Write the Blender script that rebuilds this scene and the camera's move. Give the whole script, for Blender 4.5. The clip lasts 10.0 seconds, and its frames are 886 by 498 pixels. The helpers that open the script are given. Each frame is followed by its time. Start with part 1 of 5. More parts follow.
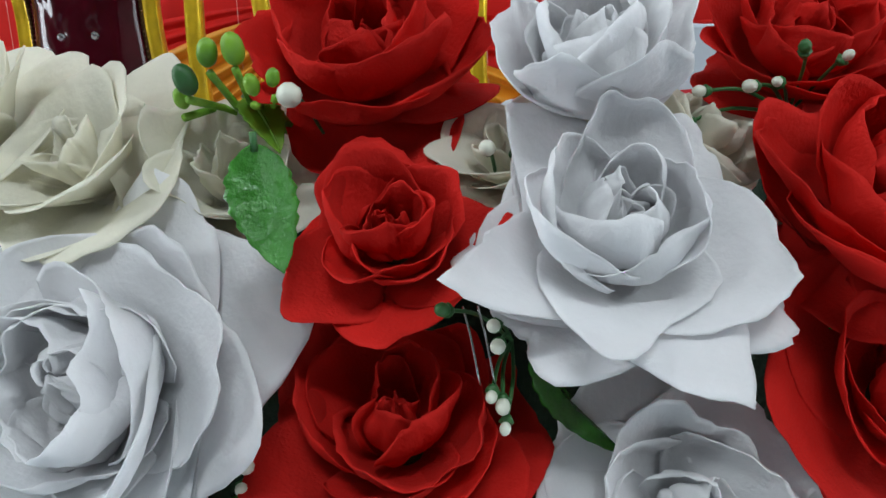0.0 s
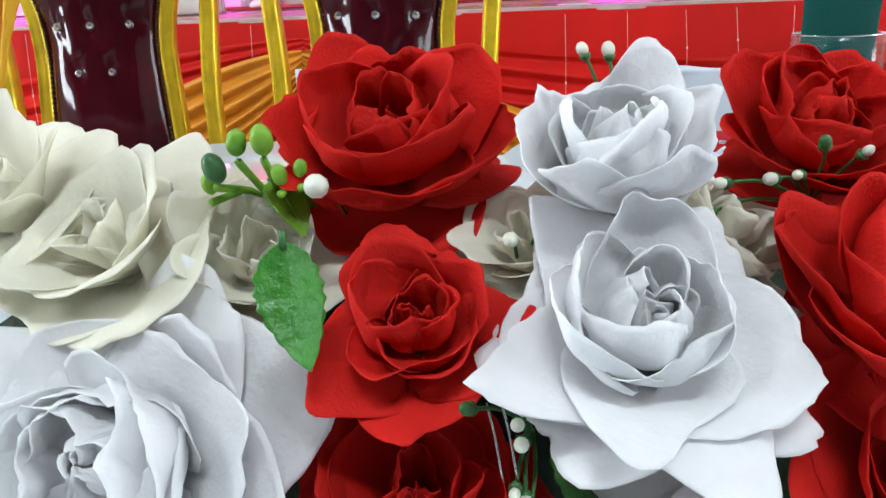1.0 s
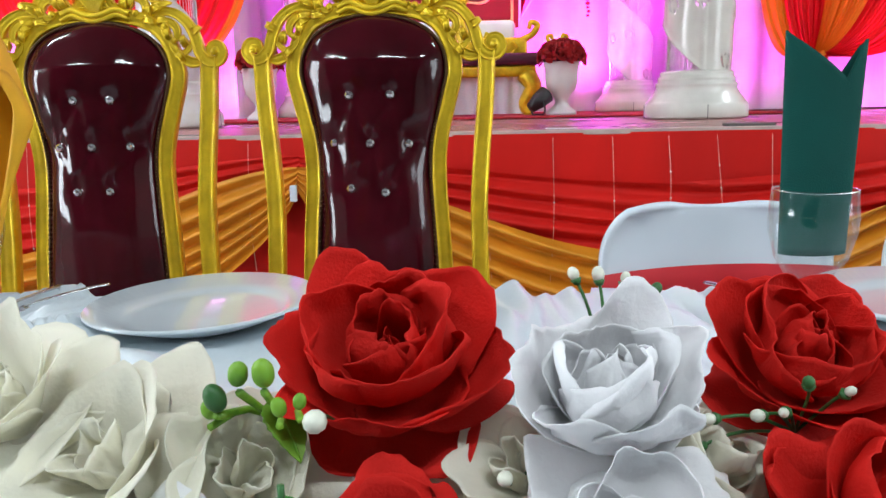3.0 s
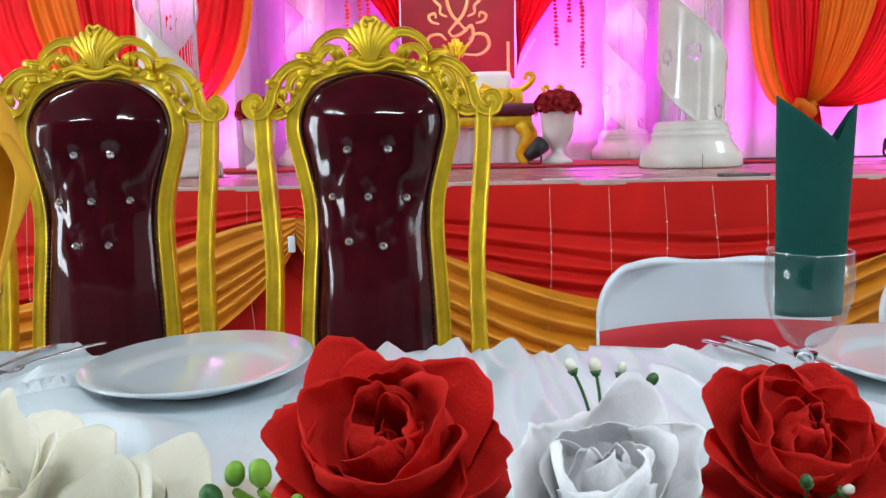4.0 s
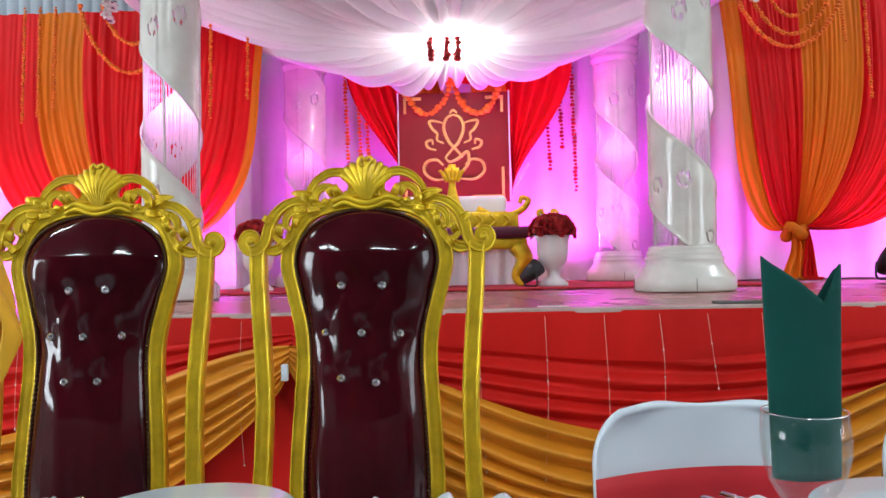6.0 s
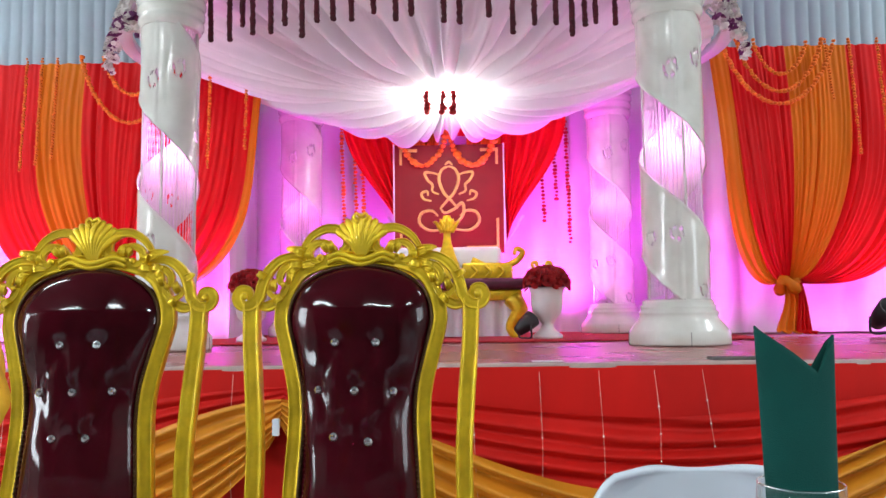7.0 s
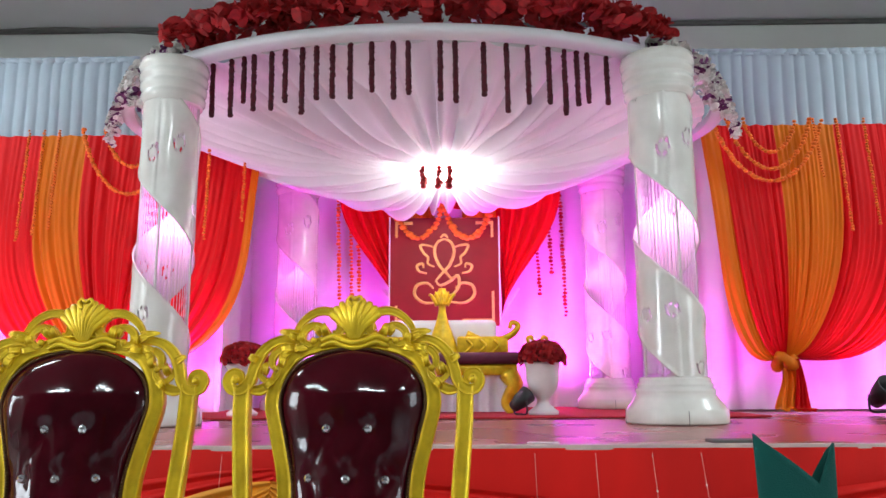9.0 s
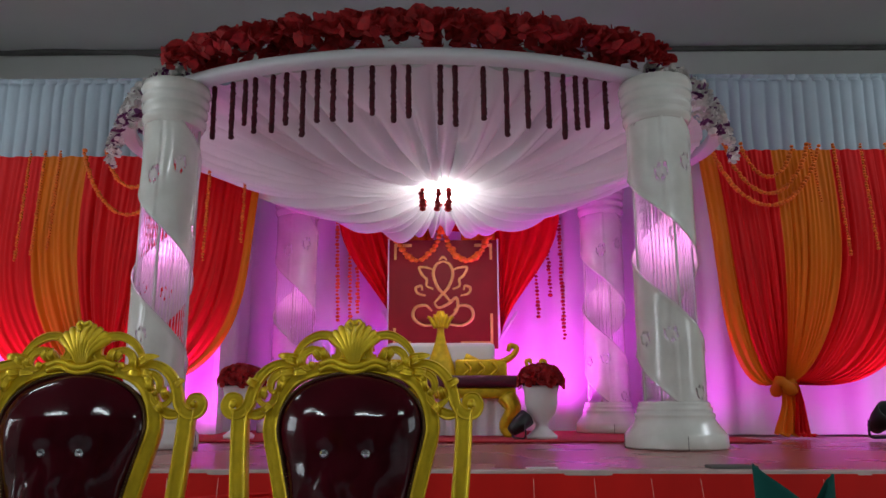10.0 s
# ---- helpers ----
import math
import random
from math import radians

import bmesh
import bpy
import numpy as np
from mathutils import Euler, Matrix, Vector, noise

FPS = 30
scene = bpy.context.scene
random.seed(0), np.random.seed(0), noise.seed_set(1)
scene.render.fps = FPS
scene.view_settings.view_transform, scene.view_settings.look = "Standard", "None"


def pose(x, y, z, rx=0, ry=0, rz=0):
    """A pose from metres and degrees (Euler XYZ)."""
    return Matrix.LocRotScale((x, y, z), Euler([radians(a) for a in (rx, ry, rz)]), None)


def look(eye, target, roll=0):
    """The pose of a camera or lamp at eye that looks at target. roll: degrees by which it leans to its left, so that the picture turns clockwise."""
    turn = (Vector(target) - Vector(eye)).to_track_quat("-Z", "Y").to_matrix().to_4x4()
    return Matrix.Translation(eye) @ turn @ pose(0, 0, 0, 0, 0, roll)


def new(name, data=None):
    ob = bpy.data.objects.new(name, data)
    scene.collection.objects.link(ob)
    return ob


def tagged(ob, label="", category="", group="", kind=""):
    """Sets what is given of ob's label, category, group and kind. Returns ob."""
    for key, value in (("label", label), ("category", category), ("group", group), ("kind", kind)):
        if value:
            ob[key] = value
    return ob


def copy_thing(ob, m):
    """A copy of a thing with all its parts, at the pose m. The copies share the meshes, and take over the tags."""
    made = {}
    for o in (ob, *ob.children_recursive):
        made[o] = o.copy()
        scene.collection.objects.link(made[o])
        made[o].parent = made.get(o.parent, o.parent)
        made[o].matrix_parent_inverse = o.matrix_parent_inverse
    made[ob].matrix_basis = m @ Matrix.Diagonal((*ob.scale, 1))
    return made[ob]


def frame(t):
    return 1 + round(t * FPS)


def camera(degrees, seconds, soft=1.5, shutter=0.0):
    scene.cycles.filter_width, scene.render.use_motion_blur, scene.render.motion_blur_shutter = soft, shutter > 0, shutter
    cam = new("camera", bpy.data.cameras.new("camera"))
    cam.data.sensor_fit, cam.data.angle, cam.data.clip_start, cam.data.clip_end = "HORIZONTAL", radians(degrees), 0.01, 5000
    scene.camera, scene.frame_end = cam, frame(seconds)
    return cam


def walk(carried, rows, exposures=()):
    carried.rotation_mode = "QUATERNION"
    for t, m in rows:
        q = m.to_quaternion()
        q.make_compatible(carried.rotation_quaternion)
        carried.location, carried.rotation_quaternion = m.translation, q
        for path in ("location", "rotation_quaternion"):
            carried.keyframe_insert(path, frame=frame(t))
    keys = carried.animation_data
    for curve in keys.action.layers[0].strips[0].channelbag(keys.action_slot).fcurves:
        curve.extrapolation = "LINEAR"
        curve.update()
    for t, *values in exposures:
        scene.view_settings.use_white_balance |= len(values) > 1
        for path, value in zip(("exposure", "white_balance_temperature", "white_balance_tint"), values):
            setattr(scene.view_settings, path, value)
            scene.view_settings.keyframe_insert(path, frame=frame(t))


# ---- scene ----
cam = camera(60.8, 10.0)
PATH = [
    (0, (0.003, 0.002, 0.945), (-0.094, 1.866, 0.228), -2.7),
    (0.5, (0.001, 0.003, 0.95), (-0.102, 1.875, 0.253), -2.4),
    (1, (-0.001, 0.006, 0.963), (-0.117, 1.895, 0.318), -2.3),
    (1.5, (-0.002, 0.009, 0.972), (-0.114, 1.924, 0.408), -1.6),
    (2, (-0.004, 0.012, 0.982), (-0.1, 1.949, 0.491), -1.0),
    (2.5, (-0.003, 0.01, 0.993), (-0.091, 1.961, 0.562), -1.0),
    (4, (-0.002, 0.009, 1.02), (-0.076, 1.991, 0.761), -1.2),
    (4.5, (0.001, 0.013, 1.027), (-0.073, 2.003, 0.846), -0.9),
    (5, (0.003, 0.012, 1.038), (-0.069, 2.007, 0.924), -1.0),
    (5.5, (0.007, 0.014, 1.052), (-0.063, 2.013, 1.01), -1.2),
    (7, (0.009, 0.009, 1.083), (-0.037, 2.0, 1.257), -0.7),
    (7.5, (0.009, 0.009, 1.094), (-0.037, 1.999, 1.287), -0.5),
    (8, (0.01, 0.01, 1.104), (-0.027, 1.99, 1.38), -0.4),
    (8.5, (0.01, 0.01, 1.11), (-0.02, 1.985, 1.426), -0.3),
    (9, (0.011, 0.009, 1.118), (-0.021, 1.977, 1.472), -0.3),
    (9.5, (0.011, 0.006, 1.121), (-0.021, 1.97, 1.502), -0.2),
    (10, (0.009, 0.003, 1.124), (-0.019, 1.96, 1.534), 0.0),
]
EXPOSURES = [(0, -0.12), (0.5, 0.34), (1, 0.42), (2.2, 0.32), (4, 0.22), (5, 0.08), (5.7, 0.04), (7, 0.12), (9.5, 0.10), (9.7, -0.05), (10, -1.12)]
walk(cam, [(t, look(eye, target, roll)) for t, eye, target, roll in PATH], EXPOSURES)

# ---- world and lights ----
world = bpy.data.worlds.new("world")
scene.world = world
world.use_nodes = True
world.node_tree.nodes["Background"].inputs[0].default_value = (0.8, 0.9, 1.0, 1)
world.node_tree.nodes["Background"].inputs[1].default_value = 0.05


def lamp(name, kind, where, power, color, size=0.1, target=None, spread=None, size_y=None):
    data = bpy.data.lights.new(name, kind)
    data.energy, data.color = power, color
    if kind == "AREA":
        data.size = size
        if size_y:
            data.shape, data.size_y = "RECTANGLE", size_y
    elif kind == "SPOT":
        data.shadow_soft_size, data.spot_size, data.spot_blend = size, radians(spread or 60), 0.8
    else:
        data.shadow_soft_size = size
    ob = new(name, data)
    ob.matrix_basis = look(where, target) if target else Matrix.Translation(where)
    return ob


COOL = (0.86, 0.95, 1.0)
MAGENTA = (0.95, 0.05, 0.97)
PINKISH = (1.0, 0.74, 1.0)
TUBES = [(-3.9, -2.0), (0.3, -2.0), (4.2, -2.0), (-4.4, 1.5), (4.6, 1.5), (-5.2, 4.3), (5.0, 4.3)]
for tx, ty in TUBES:
    lamp("tube_light", "AREA", (tx, ty, 4.70), 92 if ty < 0 else 42 if ty < 2 else 82, COOL, 1.5, (tx, ty + 0.001, 0), size_y=0.12)
# magenta cans on the stage floor, aimed at the drapes and the pillars
FLOODS = [
    ((-1.25, 6.72, 1.0), (-1.0, 7.3, 2.2), 165, 120),
    ((0.98, 6.72, 1.0), (0.95, 7.3, 2.2), 145, 120),
    ((0.40, 6.5, 1.0), (0.7, 7.3, 2.3), 70, 110),
    ((-0.75, 6.5, 1.0), (-0.8, 7.3, 2.3), 60, 110),
    ((1.62, 5.75, 1.0), (1.9, 6.3, 1.55), 65, 110),
    ((3.35, 5.6, 1.05), (3.3, 6.2, 1.4), 42, 130),
    ((-1.95, 5.75, 1.0), (-2.1, 6.3, 1.55), 95, 110),
    ((-3.55, 5.6, 1.05), (-3.6, 6.2, 1.4), 80, 130),
    ((1.75, 5.0, 1.0), (1.6, 5.4, 3.2), 38, 60),
    ((-2.2, 5.0, 1.0), (-2.1, 5.4, 3.2), 38, 60),
    ((1.02, 4.85, 1.0), (1.05, 4.38, 2.98), 16, 36),
    ((-1.5, 4.85, 1.0), (-1.5, 4.38, 2.98), 16, 36),
    ((-0.3, 5.2, 0.98), (-0.25, 5.6, 3.2), 34, 110),
]
for where, target, power, spread in FLOODS:
    lamp("stage_flood", "SPOT", where, power * 1.15, PINKISH if target[2] > 3 else MAGENTA, 0.06, target, spread)
PILLARS = [(1.285, 4.5, 1.0), (-1.757, 4.5, 0.93), (1.375, 6.85, 1.0), (-1.445, 6.85, 1.0)]
for px, py, _ in PILLARS:
    lamp("pillar_light", "POINT", (px, py, 2.15), 5.5 if py < 5 else 2.5, (1.0, 0.30, 0.90), 0.05)
lamp("canopy_light", "POINT", (-0.08, 5.70, 2.62), 19, (1.0, 0.97, 0.97), 0.09)


# ---- materials ----
def material(name, color, rough=0.6, metal=0.0, vary=0.15, scale=8.0, bump=0.0, bump_scale=60.0, sheen=0.0, coat=0.0, through_light=0.0, alt=None, spec=0.5, random=0.0, stretch=(1, 1, 1)):
    m = bpy.data.materials.new(name)
    m.use_nodes = True
    nt = m.node_tree
    b = nt.nodes["Principled BSDF"]
    b.inputs["Roughness"].default_value = rough
    b.inputs["Metallic"].default_value = metal
    b.inputs["Specular IOR Level"].default_value = spec
    b.inputs["Sheen Weight"].default_value = sheen
    b.inputs["Coat Weight"].default_value = coat
    b.inputs["Coat Roughness"].default_value = 0.08
    coord = nt.nodes.new("ShaderNodeTexCoord")
    mapping = nt.nodes.new("ShaderNodeMapping")
    mapping.inputs["Scale"].default_value = stretch
    nt.links.new(coord.outputs["Object"], mapping.inputs["Vector"])
    big = nt.nodes.new("ShaderNodeTexNoise")
    big.inputs["Scale"].default_value, big.inputs["Detail"].default_value = scale, 5
    nt.links.new(mapping.outputs[0], big.inputs["Vector"])
    ramp = nt.nodes.new("ShaderNodeValToRGB")
    ramp.color_ramp.elements[0].position, ramp.color_ramp.elements[1].position = 0.3, 0.7
    second = alt or tuple(c * (1 - vary) for c in color)
    ramp.color_ramp.elements[0].color = (*second, 1)
    ramp.color_ramp.elements[1].color = (*[min(1, c * (1 + vary * 0.5)) for c in color], 1)
    nt.links.new(big.outputs["Fac"], ramp.inputs["Fac"])
    out = ramp.outputs["Color"]
    if random:
        info = nt.nodes.new("ShaderNodeObjectInfo")
        hsv = nt.nodes.new("ShaderNodeHueSaturation")
        span = nt.nodes.new("ShaderNodeMapRange")
        span.inputs["To Min"].default_value, span.inputs["To Max"].default_value = 1 - random, 1 + random * 0.4
        nt.links.new(info.outputs["Random"], span.inputs["Value"])
        nt.links.new(span.outputs[0], hsv.inputs["Value"])
        nt.links.new(out, hsv.inputs["Color"])
        out = hsv.outputs["Color"]
    nt.links.new(out, b.inputs["Base Color"])
    rmap = nt.nodes.new("ShaderNodeMapRange")
    rmap.inputs["To Min"].default_value, rmap.inputs["To Max"].default_value = rough * 0.85, min(1, rough * 1.2)
    nt.links.new(big.outputs["Fac"], rmap.inputs["Value"])
    nt.links.new(rmap.outputs[0], b.inputs["Roughness"])
    if bump:
        fine = nt.nodes.new("ShaderNodeTexNoise")
        fine.inputs["Scale"].default_value, fine.inputs["Detail"].default_value = bump_scale, 6
        nt.links.new(mapping.outputs[0], fine.inputs["Vector"])
        bn = nt.nodes.new("ShaderNodeBump")
        bn.inputs["Strength"].default_value, bn.inputs["Distance"].default_value = bump, 0.004
        nt.links.new(fine.outputs["Fac"], bn.inputs["Height"])
        nt.links.new(bn.outputs[0], b.inputs["Normal"])
    if through_light:
        tr = nt.nodes.new("ShaderNodeBsdfTranslucent")
        nt.links.new(out, tr.inputs["Color"])
        mix = nt.nodes.new("ShaderNodeMixShader")
        mix.inputs[0].default_value = through_light
        nt.links.new(b.outputs[0], mix.inputs[1])
        nt.links.new(tr.outputs[0], mix.inputs[2])
        nt.links.new(mix.outputs[0], nt.nodes["Material Output"].inputs["Surface"])
    return m


def glow(name, color, strength):
    m = bpy.data.materials.new(name)
    m.use_nodes = True
    b = m.node_tree.nodes["Principled BSDF"]
    b.inputs["Base Color"].default_value = (*color, 1)
    b.inputs["Emission Color"].default_value = (*color, 1)
    b.inputs["Emission Strength"].default_value = strength
    return m


def clear(name):
    """Thin clear glass: it lets light straight through and mirrors more at a glancing angle."""
    m = bpy.data.materials.new(name)
    m.use_nodes = True
    nt = m.node_tree
    see = nt.nodes.new("ShaderNodeBsdfTransparent")
    see.inputs["Color"].default_value = (0.95, 0.97, 0.97, 1)
    gloss = nt.nodes.new("ShaderNodeBsdfGlossy")
    gloss.inputs["Roughness"].default_value = 0.02
    rim = nt.nodes.new("ShaderNodeLayerWeight")
    rim.inputs["Blend"].default_value = 0.25
    fres = nt.nodes.new("ShaderNodeMapRange")
    fres.inputs["To Min"].default_value, fres.inputs["To Max"].default_value = 0.035, 0.95
    steep = nt.nodes.new("ShaderNodeMath")
    steep.operation = "POWER"
    steep.inputs[1].default_value = 2.6
    nt.links.new(rim.outputs["Facing"], steep.inputs[0])
    nt.links.new(steep.outputs[0], fres.inputs["Value"])
    mix = nt.nodes.new("ShaderNodeMixShader")
    nt.links.new(fres.outputs[0], mix.inputs[0])
    nt.links.new(see.outputs[0], mix.inputs[1])
    nt.links.new(gloss.outputs[0], mix.inputs[2])
    nt.links.new(mix.outputs[0], nt.nodes["Material Output"].inputs["Surface"])
    return m


def solid_glass(name):
    m = bpy.data.materials.new(name)
    m.use_nodes = True
    b = m.node_tree.nodes["Principled BSDF"]
    b.inputs["Base Color"].default_value = (0.97, 0.99, 0.99, 1)
    b.inputs["Roughness"].default_value = 0.01
    b.inputs["Transmission Weight"].default_value = 1.0
    b.inputs["IOR"].default_value = 1.48
    return m


M = dict(
    white_petal=material("white_petal", (0.93, 0.93, 0.94), 0.85, vary=0.05, scale=60, bump=0.22, bump_scale=450, spec=0.1, through_light=0.34, random=0.04),
    cream_petal=material("cream_petal", (0.92, 0.90, 0.79), 0.8, vary=0.08, scale=40, bump=0.22, bump_scale=420, spec=0.12, through_light=0.40, random=0.06),
    red_petal=material("red_petal", (0.76, 0.026, 0.020), 0.75, vary=0.18, scale=25, bump=0.3, bump_scale=800, through_light=0.28, random=0.12, spec=0.12),
    leaf=material("leaf", (0.055, 0.27, 0.03), 0.2, vary=0.4, scale=60, bump=0.5, bump_scale=220, through_light=0.1, random=0.2),
    lime=material("lime", (0.22, 0.42, 0.03), 0.4, vary=0.4, scale=70, alt=(0.10, 0.28, 0.02), through_light=0.1),
    stem=material("stem", (0.03, 0.13, 0.03), 0.45, vary=0.3, scale=60),
    berry=material("berry", (0.72, 0.74, 0.62), 0.35, vary=0.2, scale=120),
    # near-black green: floral foam, with the shade of the gaps put into its colour
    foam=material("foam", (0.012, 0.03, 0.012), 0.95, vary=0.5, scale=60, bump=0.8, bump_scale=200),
    satin=material("satin", (0.64, 0.71, 0.75), 0.34, metal=0.10, vary=0.06, scale=12, bump=0.3, bump_scale=70, stretch=(1.0, 0.6, 1.0), spec=0.5),
    porcelain=material("porcelain", (0.55, 0.61, 0.64), 0.05, vary=0.03, scale=6, spec=0.7, coat=0.4),
    steel=material("steel", (0.62, 0.62, 0.62), 0.18, metal=1.0, vary=0.1, scale=40),
    gold=material("gold", (0.78, 0.54, 0.018), 0.40, metal=0.55, vary=0.28, scale=18, bump=0.3, bump_scale=90, coat=0.15, alt=(0.58, 0.38, 0.010)),
    leather=material("leather", (0.048, 0.0020, 0.0058), 0.075, vary=0.5, scale=7, bump=0.03, bump_scale=160, spec=0.3),
    crystal=material("crystal", (0.85, 0.85, 0.88), 0.08, metal=0.9, vary=0.1, scale=300),
    stud=material("stud", (0.10, 0.05, 0.02), 0.35, metal=0.8, vary=0.3, scale=200),
    red_cloth=material("red_cloth", (0.66, 0.012, 0.008), 0.6, spec=0.2, vary=0.2, scale=3, bump=0.2, bump_scale=400, stretch=(1, 1, 0.3)),
    sheer_red=material("sheer_red", (0.75, 0.010, 0.012), 0.55, spec=0.2, vary=0.15, scale=3, through_light=0.25, stretch=(1, 1, 0.2)),
    orange_cloth=material("orange_cloth", (0.72, 0.27, 0.012), 0.5, vary=0.25, scale=3, bump=0.15, bump_scale=400, stretch=(1, 1, 0.3)),
    sheer_orange=material("sheer_orange", (0.76, 0.20, 0.008), 0.5, spec=0.2, vary=0.15, scale=3, through_light=0.25, stretch=(1, 1, 0.2)),
    white_drape=material("white_drape", (0.78, 0.78, 0.80), 0.7, vary=0.06, scale=2, bump=0.1, bump_scale=300, through_light=0.15),
    canopy_cloth=material("canopy_cloth", (0.80, 0.80, 0.82), 0.65, vary=0.05, scale=3, bump=0.1, bump_scale=300, through_light=0.04),
    valance=material("valance", (0.36, 0.45, 0.51), 0.7, vary=0.1, scale=2, bump=0.1, bump_scale=300),
    fibreglass=material("fibreglass", (0.74, 0.74, 0.68), 0.22, vary=0.10, scale=5, bump=0.2, bump_scale=25, coat=0.3, alt=(0.62, 0.61, 0.55)),
    bead=material("bead", (0.80, 0.74, 0.80), 0.15, vary=0.1, scale=100),
    stage_floor=material("stage_floor", (0.36, 0.10, 0.085), 0.27, vary=0.25, scale=1.5, bump=0.05, bump_scale=60, spec=0.5),
    carpet=material("carpet", (0.45, 0.02, 0.03), 0.95, vary=0.25, scale=20, bump=0.5, bump_scale=300),
    lip=material("lip", (0.55, 0.42, 0.38), 0.5, vary=0.2, scale=12),
    wall=material("wall", (0.62, 0.64, 0.60), 0.85, vary=0.10, scale=0.8, bump=0.15, bump_scale=30),
    # near-black stand-in for an unlit wall, so the leather reflects little
    dimmed_wall=material("dimmed_wall", (0.05, 0.045, 0.045), 0.8, vary=0.2, scale=1.0, bump=0.15, bump_scale=30),
    ceiling=material("ceiling", (0.74, 0.77, 0.75), 0.9, vary=0.06, scale=0.7, bump=0.1, bump_scale=40),
    # colour darkened to cut bounce light and its mirror image in the leather
    dimmed_ceiling=material("dimmed_ceiling", (0.16, 0.17, 0.17), 0.9, vary=0.1, scale=0.7, bump=0.1, bump_scale=40),
    groove=material("groove", (0.12, 0.12, 0.11), 0.7, vary=0.3, scale=6),
    tile=material("tile", (0.42, 0.40, 0.37), 0.3, vary=0.15, scale=2),
    marigold=material("marigold", (0.85, 0.20, 0.015), 0.8, vary=0.3, scale=40, bump=0.6, bump_scale=150),
    red_flower=material("red_flower", (0.42, 0.010, 0.012), 0.75, vary=0.45, scale=25, bump=0.6, bump_scale=60, through_light=0.1),
    dark_flower=material("dark_flower", (0.075, 0.003, 0.010), 0.8, vary=0.5, scale=30, bump=0.6, bump_scale=80),
    white_flower=material("white_flower", (0.72, 0.70, 0.66), 0.8, vary=0.3, scale=25, bump=0.5, bump_scale=60, through_light=0.1),
    purple_flower=material("purple_flower", (0.14, 0.02, 0.12), 0.8, vary=0.4, scale=25),
    panel_red=material("panel_red", (0.22, 0.008, 0.012), 0.5, vary=0.15, scale=4, spec=0.3),
    emblem=material("emblem", (0.80, 0.50, 0.14), 0.4, metal=0.3, vary=0.2, scale=20),
    velvet=material("velvet", (0.10, 0.008, 0.03), 0.5, vary=0.3, scale=10),
    stone_white=material("stone_white", (0.72, 0.71, 0.70), 0.4, vary=0.08, scale=8, bump=0.1, bump_scale=60),
    black=material("black", (0.012, 0.012, 0.014), 0.45, vary=0.3, scale=20),
    green_napkin=material("green_napkin", (0.004, 0.062, 0.050), 0.85, spec=0.2, vary=0.15, scale=15, bump=0.3, bump_scale=700),
    yellow_napkin=material("yellow_napkin", (0.85, 0.42, 0.01), 0.7, vary=0.15, scale=15, bump=0.3, bump_scale=700, through_light=0.1),
    plastic=material("plastic", (0.66, 0.72, 0.78), 0.4, vary=0.04, scale=5),
    sash=material("sash", (0.62, 0.02, 0.03), 0.5, vary=0.15, scale=10),
    wire=material("wire", (0.85, 0.55, 0.45), 0.4, vary=0.2, scale=30),
    bulb=material("bulb", (0.85, 0.80, 0.72), 0.3, vary=0.1, scale=30),
    tube=glow("tube", (0.9, 0.97, 1.0), 36.0),
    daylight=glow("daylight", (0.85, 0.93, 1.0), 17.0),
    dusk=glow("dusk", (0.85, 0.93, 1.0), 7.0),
    lamp_glow=glow("lamp_glow", (1.0, 0.97, 0.95), 14.0),
    glass=clear("glass"),
    thick_glass=solid_glass("thick_glass"),
)


# ---- mesh helpers ----
def mesh_of(name, verts, faces, mat, smooth=True):
    me = bpy.data.meshes.new(name)
    me.from_pydata([tuple(v) for v in verts], [], faces)
    me.materials.append(M[mat])
    if smooth:
        me.shade_smooth()
    me.update()
    return me


def part(name, geo, mat, parent=None, label="", smooth=True, at=None):
    me = geo if isinstance(geo, bpy.types.Mesh) else mesh_of(name, geo[0], geo[1], mat, smooth)
    ob = new(name, me)
    if parent:
        ob.parent = parent
    if at is not None:
        ob.matrix_basis = at
    if label:
        tagged(ob, label)
    return ob


def thing(name, label, category, group="", at=None):
    ob = new(name)
    ob.empty_display_size = 0.05
    if at is not None:
        ob.matrix_basis = at
    return tagged(ob, label, category, group)


def setting(name, geo, mat, label, category, smooth=False):
    return tagged(part(name, geo, mat, smooth=smooth), label, category, kind="structure")


def join(*geos):
    vs, fs = [], []
    for v, f in geos:
        n = len(vs)
        vs += list(v)
        fs += [tuple(i + n for i in q) for q in f]
    return vs, fs


def moved(geo, m):
    return [m @ Vector(v) for v in geo[0]], geo[1]


